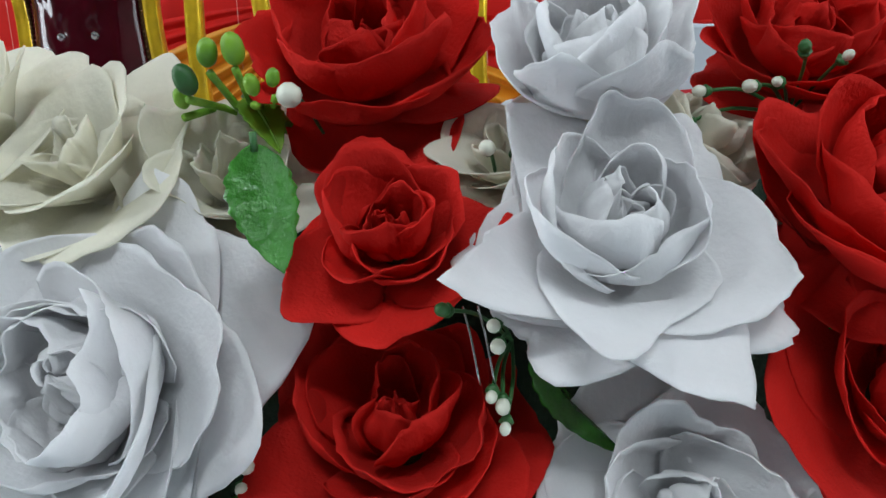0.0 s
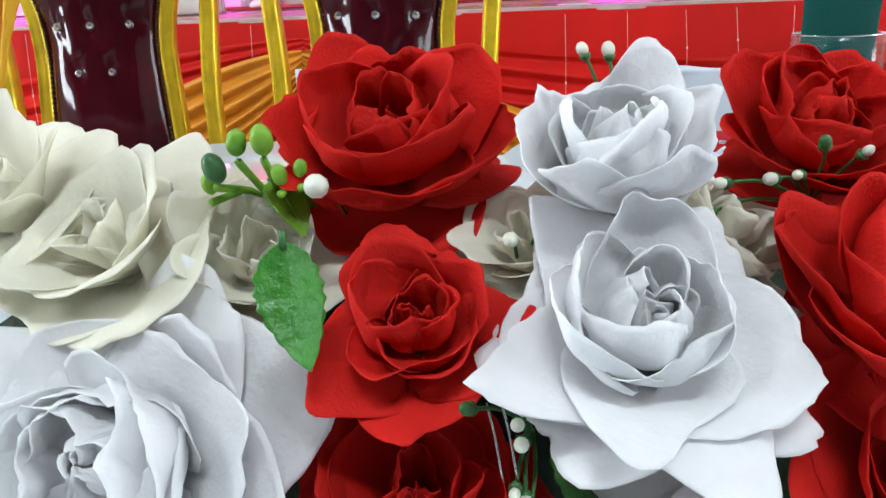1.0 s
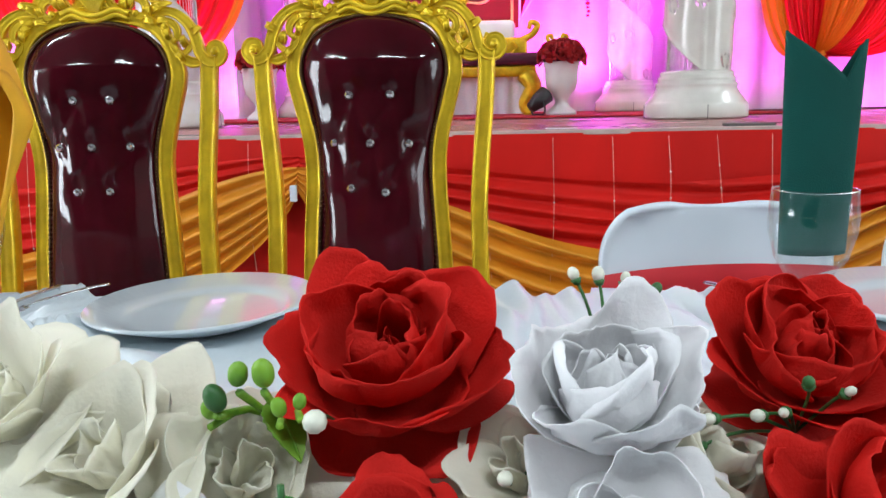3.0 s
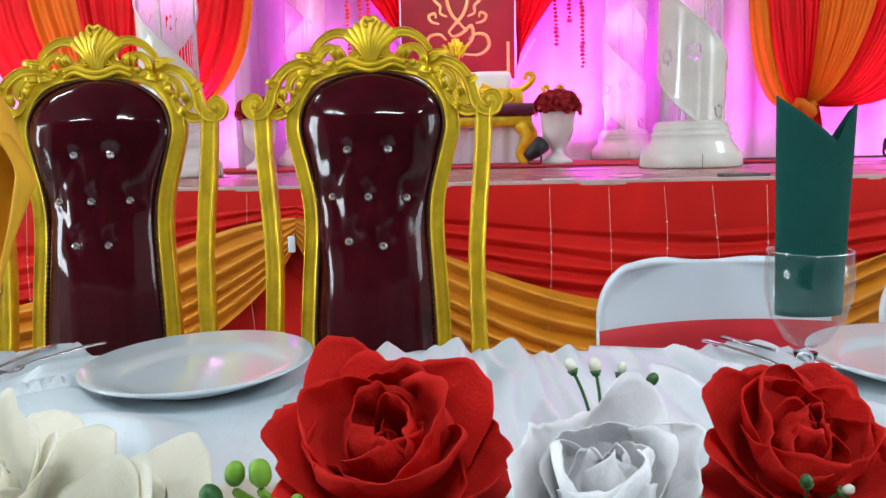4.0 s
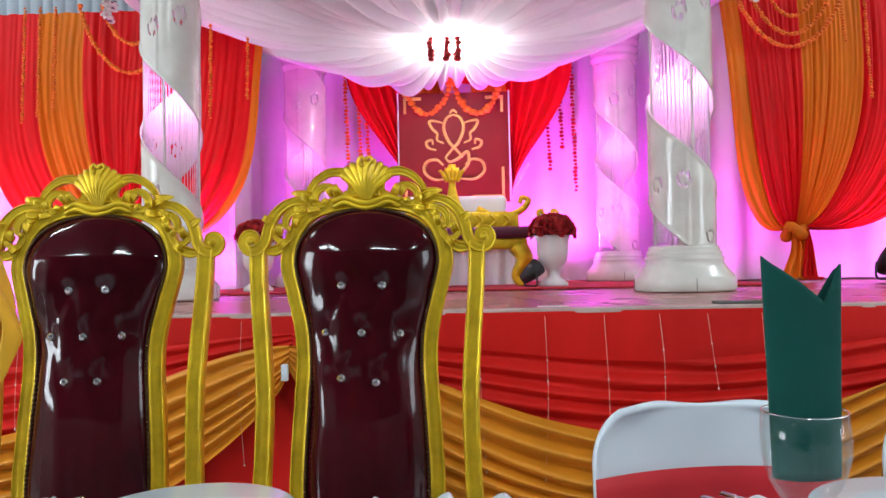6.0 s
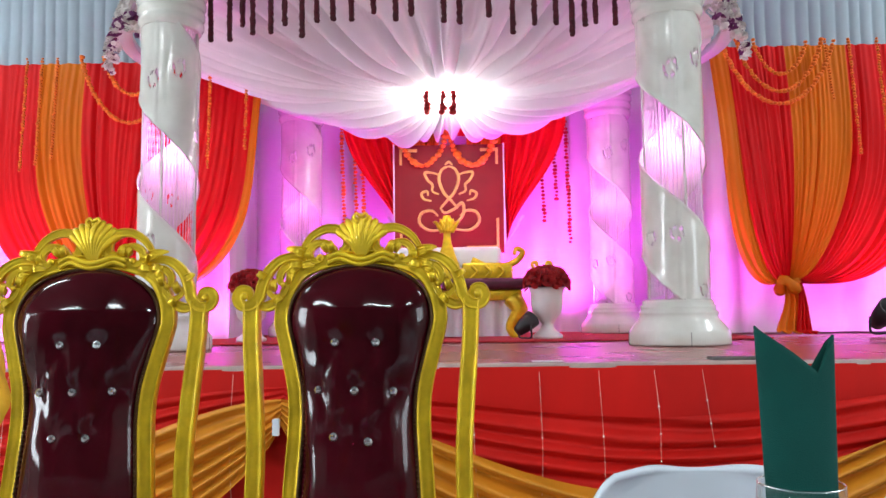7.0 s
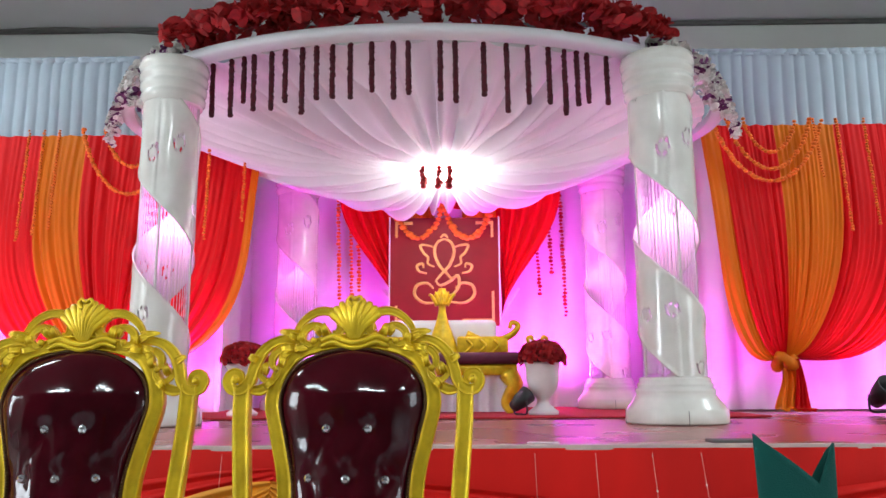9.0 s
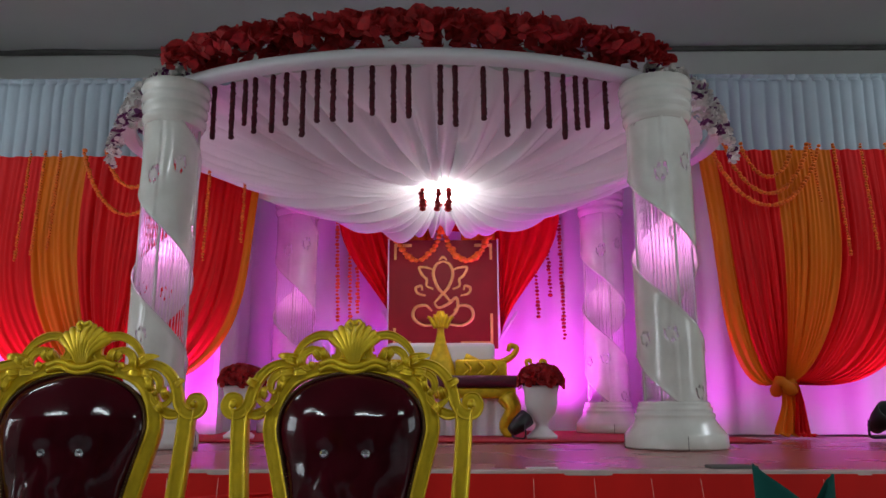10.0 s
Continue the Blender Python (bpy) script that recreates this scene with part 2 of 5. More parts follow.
def surf(fn, nu, nv, thick=0.0, wrap=False):
    """A sheet from fn(u, v), u and v from 0 to 1; with thick it becomes a closed shell."""
    cols = nu if wrap else nu + 1
    vs = [Vector(fn(i / nu, j / nv)) for j in range(nv + 1) for i in range(cols)]
    fs = []
    for j in range(nv):
        for i in range(nu):
            a, b = j * cols + i, j * cols + (i + 1) % cols
            fs.append((a, b, b + cols, a + cols))
    if not thick:
        return vs, fs
    normals = [Vector((0, 0, 0)) for _ in vs]
    for q in fs:
        n = (vs[q[2]] - vs[q[0]]).cross(vs[q[3]] - vs[q[1]])
        for i in q:
            normals[i] += n
    n0 = len(vs)
    back = [v - n.normalized() * thick if n.length > 1e-12 else v.copy() for v, n in zip(vs, normals)]
    out = fs + [tuple(i + n0 for i in reversed(q)) for q in fs]
    rim = []
    for i in range(nu):
        rim.append((i, (i + 1) % cols))
        rim.append((nv * cols + (i + 1) % cols, nv * cols + i))
    if not wrap:
        for j in range(nv):
            rim.append(((j + 1) * cols, j * cols))
            rim.append((j * cols + nu, (j + 1) * cols + nu))
    out += [(b, a, a + n0, b + n0) for a, b in rim]
    return vs + back, out


def box(x0, y0, z0, x1, y1, z1, bevel=0.0):
    bm = bmesh.new()
    bmesh.ops.create_cube(bm, size=1, matrix=Matrix.Translation(((x0 + x1) / 2, (y0 + y1) / 2, (z0 + z1) / 2)) @ Matrix.Diagonal((x1 - x0, y1 - y0, z1 - z0, 1)))
    if bevel:
        bmesh.ops.bevel(bm, geom=bm.edges[:], offset=bevel, segments=2, affect="EDGES", profile=0.5)
    bm.verts.index_update()
    geo = [v.co.copy() for v in bm.verts], [tuple(v.index for v in f.verts) for f in bm.faces]
    bm.free()
    return geo


def lathe(profile, n=32):
    """Profile: (radius, height) pairs."""
    k = len(profile)
    vs = [Vector((r * math.cos(2 * math.pi * i / n), r * math.sin(2 * math.pi * i / n), z)) for r, z in profile for i in range(n)]
    fs = [(j * n + i, j * n + (i + 1) % n, (j + 1) * n + (i + 1) % n, (j + 1) * n + i) for j in range(k - 1) for i in range(n)]
    if profile[0][0] > 1e-6:
        fs.append(tuple(range(n - 1, -1, -1)))
    if profile[-1][0] > 1e-6:
        fs.append(tuple((k - 1) * n + i for i in range(n)))
    return vs, fs


def sweep(points, radii, sides=8, flat=1.0, up=(0, 1, 0), closed=False, section=None):
    """A tube along points; flat squeezes it along up, section replaces its round outline."""
    pts = [Vector(p) for p in points]
    if not hasattr(radii, "__len__"):
        radii = [radii] * len(pts)
    up = Vector(up)
    vs, fs, k = [], [], len(pts)
    if section is None:
        section = [(math.cos(2 * math.pi * s / sides), math.sin(2 * math.pi * s / sides) * flat) for s in range(sides)]
    sides = len(section)
    for i, p in enumerate(pts):
        a, b = (pts[(i - 1) % k], pts[(i + 1) % k]) if closed else (pts[max(i - 1, 0)], pts[min(i + 1, k - 1)])
        d = (b - a).normalized()
        side = d.cross(up)
        if side.length < 1e-4:
            side = d.cross(Vector((1, 0.2, 0.1)))
        side.normalize()
        w = side.cross(d).normalized()
        for c, s in section:
            vs.append(p + side * c * radii[i] + w * s * radii[i])
    for i in range(k if closed else k - 1):
        j = (i + 1) % k
        for s in range(sides):
            fs.append((i * sides + s, i * sides + (s + 1) % sides, j * sides + (s + 1) % sides, j * sides + s))
    if not closed:
        fs += [tuple(range(sides - 1, -1, -1)), tuple((k - 1) * sides + s for s in range(sides))]
    return vs, fs


def smooth_line(keys, n=24):
    """A Catmull-Rom line through the keys."""
    ks = [Vector(k) for k in keys]
    ks = [2 * ks[0] - ks[1]] + ks + [2 * ks[-1] - ks[-2]]
    out = []
    spans = len(ks) - 3
    for i in range(n + 1):
        t = i / n * spans
        s = min(int(t), spans - 1)
        t -= s
        a, b, c, d = ks[s:s + 4]
        out.append(0.5 * ((2 * b) + (c - a) * t + (2 * a - 5 * b + 4 * c - d) * t * t + (3 * b - a - 3 * c + d) * t ** 3))
    return out


def ball(r, at=(0, 0, 0), n=8, m=5, squash=1.0):
    prof = [(max(r * math.sin(math.pi * j / m), 0.0), -r * math.cos(math.pi * j / m) * squash) for j in range(m + 1)]
    prof[0] = (1e-5, prof[0][1])
    prof[-1] = (1e-5, prof[-1][1])
    return moved(lathe(prof, n), Matrix.Translation(at))


def clamp(v, a=0.0, b=1.0):
    return max(a, min(b, v))


def ease(v):
    v = clamp(v)
    return v * v * (3 - 2 * v)


def wob(x, y=0.0, z=0.0):
    return noise.noise(Vector((x, y, z)))


# ---- hall ----
FLOOR_L, FLOOR_R, HALL_Y0, HALL_Y1, TOP = -7.5, 7.5, -5.0, 7.75, 5.02
setting("floor", box(FLOOR_L, HALL_Y0, -0.2, FLOOR_R, HALL_Y1, 0.0), "tile", "pale polished tile floor of the hall", "floor")
setting("wall_back", box(FLOOR_L, HALL_Y1, 0, FLOOR_R, HALL_Y1 + 0.2, TOP), "wall", "grey painted wall behind the stage drapes", "wall")
# added behind the camera to close the hall; darkened for dim leather reflections
setting("wall_front", box(FLOOR_L, HALL_Y0 - 0.2, 0, FLOOR_R, HALL_Y0, TOP), "dimmed_wall", "unseen end wall of the hall, darkened to dim its reflection", "wall")
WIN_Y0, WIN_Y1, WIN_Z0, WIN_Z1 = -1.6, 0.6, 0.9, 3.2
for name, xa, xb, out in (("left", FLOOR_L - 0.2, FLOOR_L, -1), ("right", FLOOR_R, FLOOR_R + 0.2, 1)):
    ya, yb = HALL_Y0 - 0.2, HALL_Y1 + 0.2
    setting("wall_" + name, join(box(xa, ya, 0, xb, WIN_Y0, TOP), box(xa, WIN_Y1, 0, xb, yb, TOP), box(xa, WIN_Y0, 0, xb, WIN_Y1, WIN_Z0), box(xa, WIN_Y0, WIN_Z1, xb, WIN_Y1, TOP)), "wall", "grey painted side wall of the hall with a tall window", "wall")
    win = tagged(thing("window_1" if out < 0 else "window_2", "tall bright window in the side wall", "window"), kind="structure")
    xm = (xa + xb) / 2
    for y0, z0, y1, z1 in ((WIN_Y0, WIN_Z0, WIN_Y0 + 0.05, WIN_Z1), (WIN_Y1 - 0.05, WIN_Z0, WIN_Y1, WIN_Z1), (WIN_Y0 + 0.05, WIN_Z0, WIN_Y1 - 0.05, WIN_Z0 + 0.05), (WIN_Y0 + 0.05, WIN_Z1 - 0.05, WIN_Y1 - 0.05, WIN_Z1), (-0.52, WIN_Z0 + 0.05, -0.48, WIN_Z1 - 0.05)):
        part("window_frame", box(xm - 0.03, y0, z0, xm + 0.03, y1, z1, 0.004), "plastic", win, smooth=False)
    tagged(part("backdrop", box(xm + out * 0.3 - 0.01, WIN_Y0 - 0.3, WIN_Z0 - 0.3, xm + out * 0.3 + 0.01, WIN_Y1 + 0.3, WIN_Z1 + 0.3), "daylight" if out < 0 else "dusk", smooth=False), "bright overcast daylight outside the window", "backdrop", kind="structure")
setting("ceiling", box(FLOOR_L - 0.2, 4.6, TOP, FLOOR_R + 0.2, HALL_Y1 + 0.2, TOP + 0.2), "ceiling", "plain grey painted ceiling over the stage", "ceiling")
# out of view; its dark colour keeps the chair backs from mirroring a bright ceiling
setting("ceiling_hall", box(FLOOR_L - 0.2, HALL_Y0 - 0.2, TOP, FLOOR_R + 0.2, 4.6, TOP + 0.2), "dimmed_ceiling", "unseen ceiling over the seating side, darkened to dim its reflection", "ceiling")
setting("trim", box(FLOOR_L, HALL_Y1 - 0.05, TOP - 0.06, FLOOR_R, HALL_Y1 - 0.003, TOP - 0.01, 0.01), "groove", "dark trim strip between wall and ceiling", "trim")
for tx, ty in TUBES:
    lt = thing("ceiling_light", "white fluorescent tube fitting on the ceiling", "ceiling light", "fluorescent tubes", Matrix.Translation((tx, ty, TOP)))
    part("housing", box(-0.8, -0.03, -0.25, 0.8, 0.03, -0.20, 0.01), "plastic", lt)
    for rx in (-0.5, 0.5):
        part("rod", moved(lathe([(0.006, -0.2), (0.006, 0.0)], 8), Matrix.Translation((rx, 0, 0))), "steel", lt)
    part("tube", moved(lathe([(0.018, -0.74), (0.018, 0.74)], 12), pose(0, 0, -0.27, 0, 90, 0)), "tube", lt, "glowing white tube")
cable = smooth_line([(-7.2, 7.6, 4.97), (-5.4, 7.6, 4.93), (-4.2, 7.6, 4.96), (-3.0, 7.6, 4.86), (-2.4, 7.6, 4.9)], 30)
tagged(part("cable", sweep(cable, 0.012, 6), "groove"), "thin dark cable along the top of the wall", "cable")

# ---- stage ----
SF, SZ = 2.93, 0.895
stage = tagged(thing("stage", "raised stage with a brown laminate top and cloth skirt", "stage"), kind="structure")
part("platform", box(FLOOR_L, SF, 0.0, FLOOR_R, HALL_Y1, SZ - 0.004), "stage_floor", stage, smooth=False)
part("edge_lip", box(FLOOR_L, SF - 0.03, SZ - 0.018, FLOOR_R, SF + 0.02, SZ + 0.002, 0.003), "lip", stage, "pale worn edge strip", smooth=False)
tagged(part("carpet", box(-2.4, 5.15, SZ, 2.1, 7.5, SZ + 0.012, 0.004), "carpet", smooth=False), "red carpet strip at the rear of the stage", "carpet")


def skirt(u, v):
    x = FLOOR_L + (FLOOR_R - FLOOR_L) * u
    return (x, SF - 0.035 - 0.012 * math.sin(x * 31 + 2 * wob(x * 2)) * v - 0.015 * wob(x * 3, v * 2), (SZ - 0.02) * (1 - v) + 0.01)


cloth = thing("stage_skirt", "red cloth skirt with orange swags pinned along the stage front", "stage skirt")
part("red_cloth", surf(skirt, 420, 10), "red_cloth", cloth)


def swag(x0, x1, z_pin, top_sag, low_sag, folds, seed, reach, base=0.06):
    """A pinned swag of cloth with folds along its fall."""
    def fn(u, v):
        x = x0 + (x1 - x0) * u
        sag = 4 * u * (1 - u)
        gather = 0.2 + 0.8 * sag
        z = z_pin - 0.02 - v * 0.10 - top_sag * (1 - v) * sag ** 2 - low_sag * v * sag ** 0.8
        ph = v * folds * 2 * math.pi + 1.6 * math.sin(u * 5 + seed) + 3.5 * wob(u * 2.5, v * 3, seed)
        y = SF - base - reach * gather * (0.5 + 0.5 * math.sin(ph) + 0.3 * wob(u * 6, v * 14, seed))
        return (x, y, max(z, 0.012))
    return surf(fn, 80, 84)


PIN = [-6.18, -3.42, -0.66, 2.10, 4.86, 7.4]
for a, b in zip(PIN[:-1], PIN[1:]):
    part("red_swag", swag(a, b, 0.84, 0.12, 0.40, 5.5, a, 0.035), "red_cloth", cloth)
    part("orange_swag", swag(a, b, 0.80, 0.35, 0.68, 6.5, a + 3, 0.065, 0.105), "orange_cloth", cloth, "orange satin swag")
for a in PIN[1:-1]:
    part("clip", box(a - 0.012, SF - 0.20, 0.66, a + 0.012, SF - 0.18, 0.72, 0.003), "plastic", cloth, "white clip")

# ---- drapes behind the stage ----


def drape(x0, x1, y, z0, z1, per_metre, amp, seed=0, thick=0.0):
    n = max(int(abs(x1 - x0) * per_metre * 8), 8)

    def fn(u, v):
        x = x0 + (x1 - x0) * u
        ph = x * per_metre * 2 * math.pi + 2.5 * wob(x * 1.7, seed) + per_metre * 0.22 * wob(x * 5.3, seed + 4) + 0.5 * wob(x * 2, v * 2, seed)
        return (x + 0.01 * math.cos(ph), y + amp * (0.6 + 0.4 * v) * math.sin(ph) + 0.02 * wob(x * 0.9, v * 1.5, seed), z1 + (z0 - z1) * v)
    return surf(fn, n, 14, thick)


DR = SZ + 0.012
for name, x0, x1, y in (("left", -7.4, -1.95, 6.35), ("right", 1.78, 7.4, 6.35)):
    d = thing("backdrop_curtain", "white pleated curtain with a gathered valance behind the stage", "curtain", "white backdrop curtains")
    part("curtain", drape(x0, x1, y, DR, 3.5, 2.6, 0.035, y + x0), "white_drape", d)
    part("valance", drape(x0, x1, y - 0.09, 3.22, 3.97, 9.5, 0.012, x1), "valance", d, "pale blue-grey pleated valance")
    part("heading", drape(x0, x1, y - 0.10, 3.94, 4.0, 9.0, 0.012, x1), "valance", d)
d = thing("alcove_curtain", "white sheer curtain at the back of the wedding pavilion", "curtain")
part("curtain", drape(-2.3, 2.1, 7.35, DR, 3.4, 2.4, 0.045, 5), "white_drape", d)
for x in (-2.0, 1.84):
    part("side_curtain", moved(drape(6.3, 7.35, 0, DR, 3.4, 3, 0.03, x), Matrix.Translation((x, 0, 0)) @ pose(0, 0, 0, 0, 0, 90)), "white_drape", d)


def chain(points, r, mat, name, parent, every=0.045, label="", ragged=0.25):
    """A flower garland: blossoms on a line."""
    pts = [Vector(p) for p in points]
    geos, left = [], 0.0
    for a, b in zip(pts[:-1], pts[1:]):
        L = (b - a).length
        t = left
        while t < L:
            p = a.lerp(b, t / L)
            s = r * random.uniform(1 - ragged, 1 + ragged)
            off = Vector((random.uniform(-1, 1), random.uniform(-1, 1), 0)) * r * ragged
            geos.append(ball(s, p + off, 6, 4, 0.75))
            t += every
        left = t - L
    return tagged(part(name, join(*geos), mat, parent, label), kind="stuff")


def tied_curtain(x0, x1, top, kx, kz, y, foot_x, bands, loops, drops):
    th = thing("tied_curtain", "red and orange sheer curtain tied in a knot with marigold strings", "curtain", "tied red and orange curtains")
    mid = clamp((kx - x0) / (x1 - x0), 0.2, 0.8)

    def fn_for(a, b):
        def fn(u, v):
            w = a + (b - a) * u
            k = (w - mid) / (1 - mid) if w > mid else (w - mid) / mid
            e = abs(k)
            xt = x0 + (x1 - x0) * w
            s = v ** (2.4 + 3.6 * e * e)
            x = xt + (kx + 0.045 * k - xt) * s - 0.04 * k * math.sin(v * math.pi)
            drop = (top - kz) * (v ** (1 - 0.12 * e)) + 0.15 * e * math.sin(math.pi * v ** 5.0)
            ph = w * 96 + 5 * wob(w * 9, 1.0, x0) + 0.8 * wob(w * 14, v * 2.5, x0)
            deep = 0.55 + 0.8 * wob(w * 11, 3.0, x0)
            amp = 0.034 * (1 - 0.35 * v) * (0.35 + 0.65 * ease(v * 1.5)) * clamp(deep, 0.2, 1.2)
            fine = 0.008 * math.sin(w * 260 + 3 * wob(w * 20, v * 2)) * (0.4 + 0.6 * v)
            return (x, y - 0.10 * math.sin(v * math.pi * 0.9) - 0.06 * v + amp * (1 - 2 * abs(math.sin(ph / 2)) ** 0.7) + fine, top - drop + 0.004 * math.sin(w * 96) * (1 - v))
        return fn
    for a, b, mat in bands:
        part("red_panel" if "red" in mat else "orange_panel", surf(fn_for(a, b), int(420 * (b - a)) + 6, 48), mat, th)
    # knot and tail
    ring = [(kx + 0.06 * math.cos(t), y - 0.09 + 0.055 * math.sin(t), kz - 0.02 + 0.035 * math.sin(2 * t)) for t in [i * math.pi / 10 for i in range(20)]]
    part("knot", sweep(ring, [0.045 + 0.008 * math.sin(i * 1.7) for i in range(20)], 10, closed=True, up=(0, 0, 1)), "sheer_orange", th)

    def tail(u, v):
        w = 2 * u - 1
        half = 0.045 + 0.10 * v ** 1.3
        return (kx + (foot_x - kx) * v + w * half + 0.02 * math.sin(v * 5), y - 0.1 - 0.05 * v + 0.02 * math.sin(u * 22) - (0.10 * (v - 0.9) * 10 if v > 0.9 else 0), kz - (kz - DR - 0.012) * min(v / 0.93, 1) + 0.012 * math.sin(u * 22) * (v > 0.9))
    part("tail", surf(tail, 36, 20), "sheer_orange", th, "orange tail spread on the stage")
    part("tail", moved(surf(tail, 24, 20), Matrix.Translation((kx + 0.07, -0.03, 0)) @ Matrix.Diagonal((0.45, 1, 1, 1)) @ Matrix.Translation((-kx, 0, 0))), "sheer_red", th, "red tail strip")
    # marigold strings
    W = x1 - x0
    for a, b, sag in loops:
        pts = [(x0 + W * (a + (b - a) * i / 24), y - 0.15, top - sag * (1 - (2 * i / 24 - 1) ** 2) ** 0.8) for i in range(25)]
        chain(pts, 0.021, "marigold", "marigold_string", th, 0.03)
    for a, length in drops:
        chain([(x0 + W * a, y - 0.13, top), (x0 + W * a + 0.01, y - 0.2, top - length)], 0.014, "marigold", "marigold_string", th, 0.024)
    return th


tied_curtain(2.05, 3.74, 3.23, 2.56, 1.30, 6.05, 2.58, [(0.0, 0.085, "sheer_orange"), (0.085, 0.36, "sheer_red"), (0.36, 0.65, "sheer_orange"), (0.65, 1.0, "sheer_red")], [(0.03, 0.56, 0.52), (0.10, 0.50, 0.42), (0.18, 0.43, 0.28)], [(0.63, 0.95), (0.76, 0.9), (0.88, 0.95), (0.52, 0.5)])
tied_curtain(-3.86, -1.58, 3.20, -2.72, 1.30, 6.05, -2.75, [(0.0, 0.18, "sheer_red"), (0.18, 0.345, "sheer_orange"), (0.345, 0.97, "sheer_red"), (0.97, 1.0, "sheer_orange")], [(0.36, 0.72, 0.55), (0.44, 0.66, 0.32)], [(0.16, 0.95), (0.215, 0.9), (0.27, 0.85), (0.82, 0.95), (0.95, 0.8)])

# ---- wedding pavilion on the stage ----


def motif_hole(arc, up):
    """Whether a point, in metres from a motif's middle, falls in one of its six leaf-shaped holes."""
    for k in range(6):
        c, d = math.cos(k * math.pi / 3 + 0.3), math.sin(k * math.pi / 3 + 0.3)
        along, across = arc * c + up * d - 0.034, up * c - arc * d
        if (along / 0.009) ** 2 + (across / 0.015) ** 2 < 1:
            return True
    return False


def pillar():
    """A hollow fibreglass pillar whose shaft is a pierced spiral band with open gaps between its turns."""
    th = thing("pillar", "ivory fibreglass pillar with a pierced spiral shaft and ringed capital", "pillar", "pavilion pillars")
    H = 3.125 - SZ
    base = [(0.0, 0.0), (0.285, 0.0), (0.29, 0.012), (0.288, 0.075), (0.276, 0.088), (0.268, 0.10), (0.24, 0.135), (0.222, 0.165), (0.226, 0.178), (0.226, 0.192), (0.212, 0.2), (0.215, 0.212), (0.214, 0.226), (0.202, 0.233), (0.204, 0.245), (0.198, 0.258), (0.182, 0.262)]
    part("base", lathe(base, 48), "fibreglass", th)
    for k in range(4):
        a = math.pi / 2 * k - 1.62
        part("base_groove", box(-0.0015, -0.003, 0.0, 0.0015, 0.0035, 0.075), "groove", th, smooth=False, at=Matrix.Translation((0.288 * math.cos(a), 0.288 * math.sin(a), 0)) @ pose(0, 0, 0, 0, 0, math.degrees(a) + 90))
    c0 = H - 0.275
    cap = [(0.180, c0 - 0.012), (0.192, c0 - 0.008), (0.194, c0)]
    for i in range(4):
        z = c0 + i * 0.066
        r = 0.196 + 0.006 * i
        cap += [(r, z + 0.006), (r + 0.012, z + 0.022), (r + 0.013, z + 0.044), (r + 0.004, z + 0.058)]
    cap += [(0.218, H - 0.006), (0.2, H), (0.0, H)]
    part("capital", lathe(cap, 48), "fibreglass", th)
    z0, z1, pitch, solid, R = 0.255, c0, 1.08, 0.54, 0.178
    n, rows, turns = 168, 40, 4
    vs, fs = [], []
    for i in range(n * turns + 1):
        a = 2 * math.pi * i / n
        zc = 1.575 - 2.5 * pitch + pitch * i / n
        # the top turn widens into the capital
        tall = solid * pitch * (1 + 0.3 * ease((zc - 0.72) / 0.3))
        for j in range(rows + 1):
            t = j / rows
            z = zc + tall * t
            edge = 0.008 * (math.exp(-(t / 0.035) ** 2) + math.exp(-((1 - t) / 0.035) ** 2))
            ridge = 0.006 * max(0, math.cos(4 * (a - 0.12))) ** 40
            r = R + edge + ridge + 0.003 * wob(a * 2, z * 6)
            vs.append(Vector((r * math.cos(-a), r * math.sin(-a), clamp(z, z0, z1))))
    gap_a = 2 * math.pi / 7
    for i in range(n * turns):
        a = 2 * math.pi * (i + 0.5) / n
        ka = round(a / gap_a)
        for j in range(rows):
            q = (i * (rows + 1) + j, (i + 1) * (rows + 1) + j, (i + 1) * (rows + 1) + j + 1, i * (rows + 1) + j + 1)
            zs = [vs[k].z for k in q]
            if max(zs) - min(zs) < 1e-4 or min(zs) >= z1 or max(zs) <= z0:
                continue
            up = solid * pitch * ((j + 0.5) / rows - (0.64 if ka % 2 else 0.34))
            arc = (a - ka * gap_a) * R
            # the motifs stand upright although the band climbs
            if motif_hole(arc, up + arc * pitch / (2 * math.pi * R)):
                continue
            fs.append(q)
    ob = part("spiral_band", (vs, fs), "fibreglass", th)
    sol = ob.modifiers.new("thickness", "SOLIDIFY")
    sol.thickness, sol.offset = 0.008, -1
    for k in range(4):
        a = math.pi / 2 * k - math.pi / 2 + 0.12
        part("rib", sweep([(0.170 * math.cos(a), 0.170 * math.sin(a), z0 + (z1 - z0) * t / 4) for t in range(5)], 0.009, 8), "fibreglass", th)
    # strings of beads hanging inside
    geos = []
    for i in range(44):
        a = 2 * math.pi * i / 44
        r = 0.158
        pts = [(r * math.cos(a), r * math.sin(a), z0 + 0.02 + (z1 - z0 - 0.02) * t / 60) for t in range(61)]
        geos.append(sweep(pts, [0.0016 + 0.0018 * (t % 2) for t in range(61)], 4))
    tagged(part("bead_strings", join(*geos), "bead", th, "strings of clear beads"), kind="stuff")
    return th


first_pillar = pillar()
for k, (px, py, ps) in enumerate(PILLARS):
    p_ob = first_pillar if k == 0 else copy_thing(first_pillar, Matrix.Identity(4))
    p_ob.matrix_basis = Matrix.Translation((px, py, DR if py > 5 else SZ)) @ Matrix.Diagonal((ps, ps, 1, 1))

CX, CY, RA, RB, RZ = -0.235, 5.78, 2.30, 1.66, 3.13


def on_ring(a, off=0.0, z=RZ):
    return Vector((CX + (RA + off) * math.cos(a), CY + (RB + off) * math.sin(a), z))


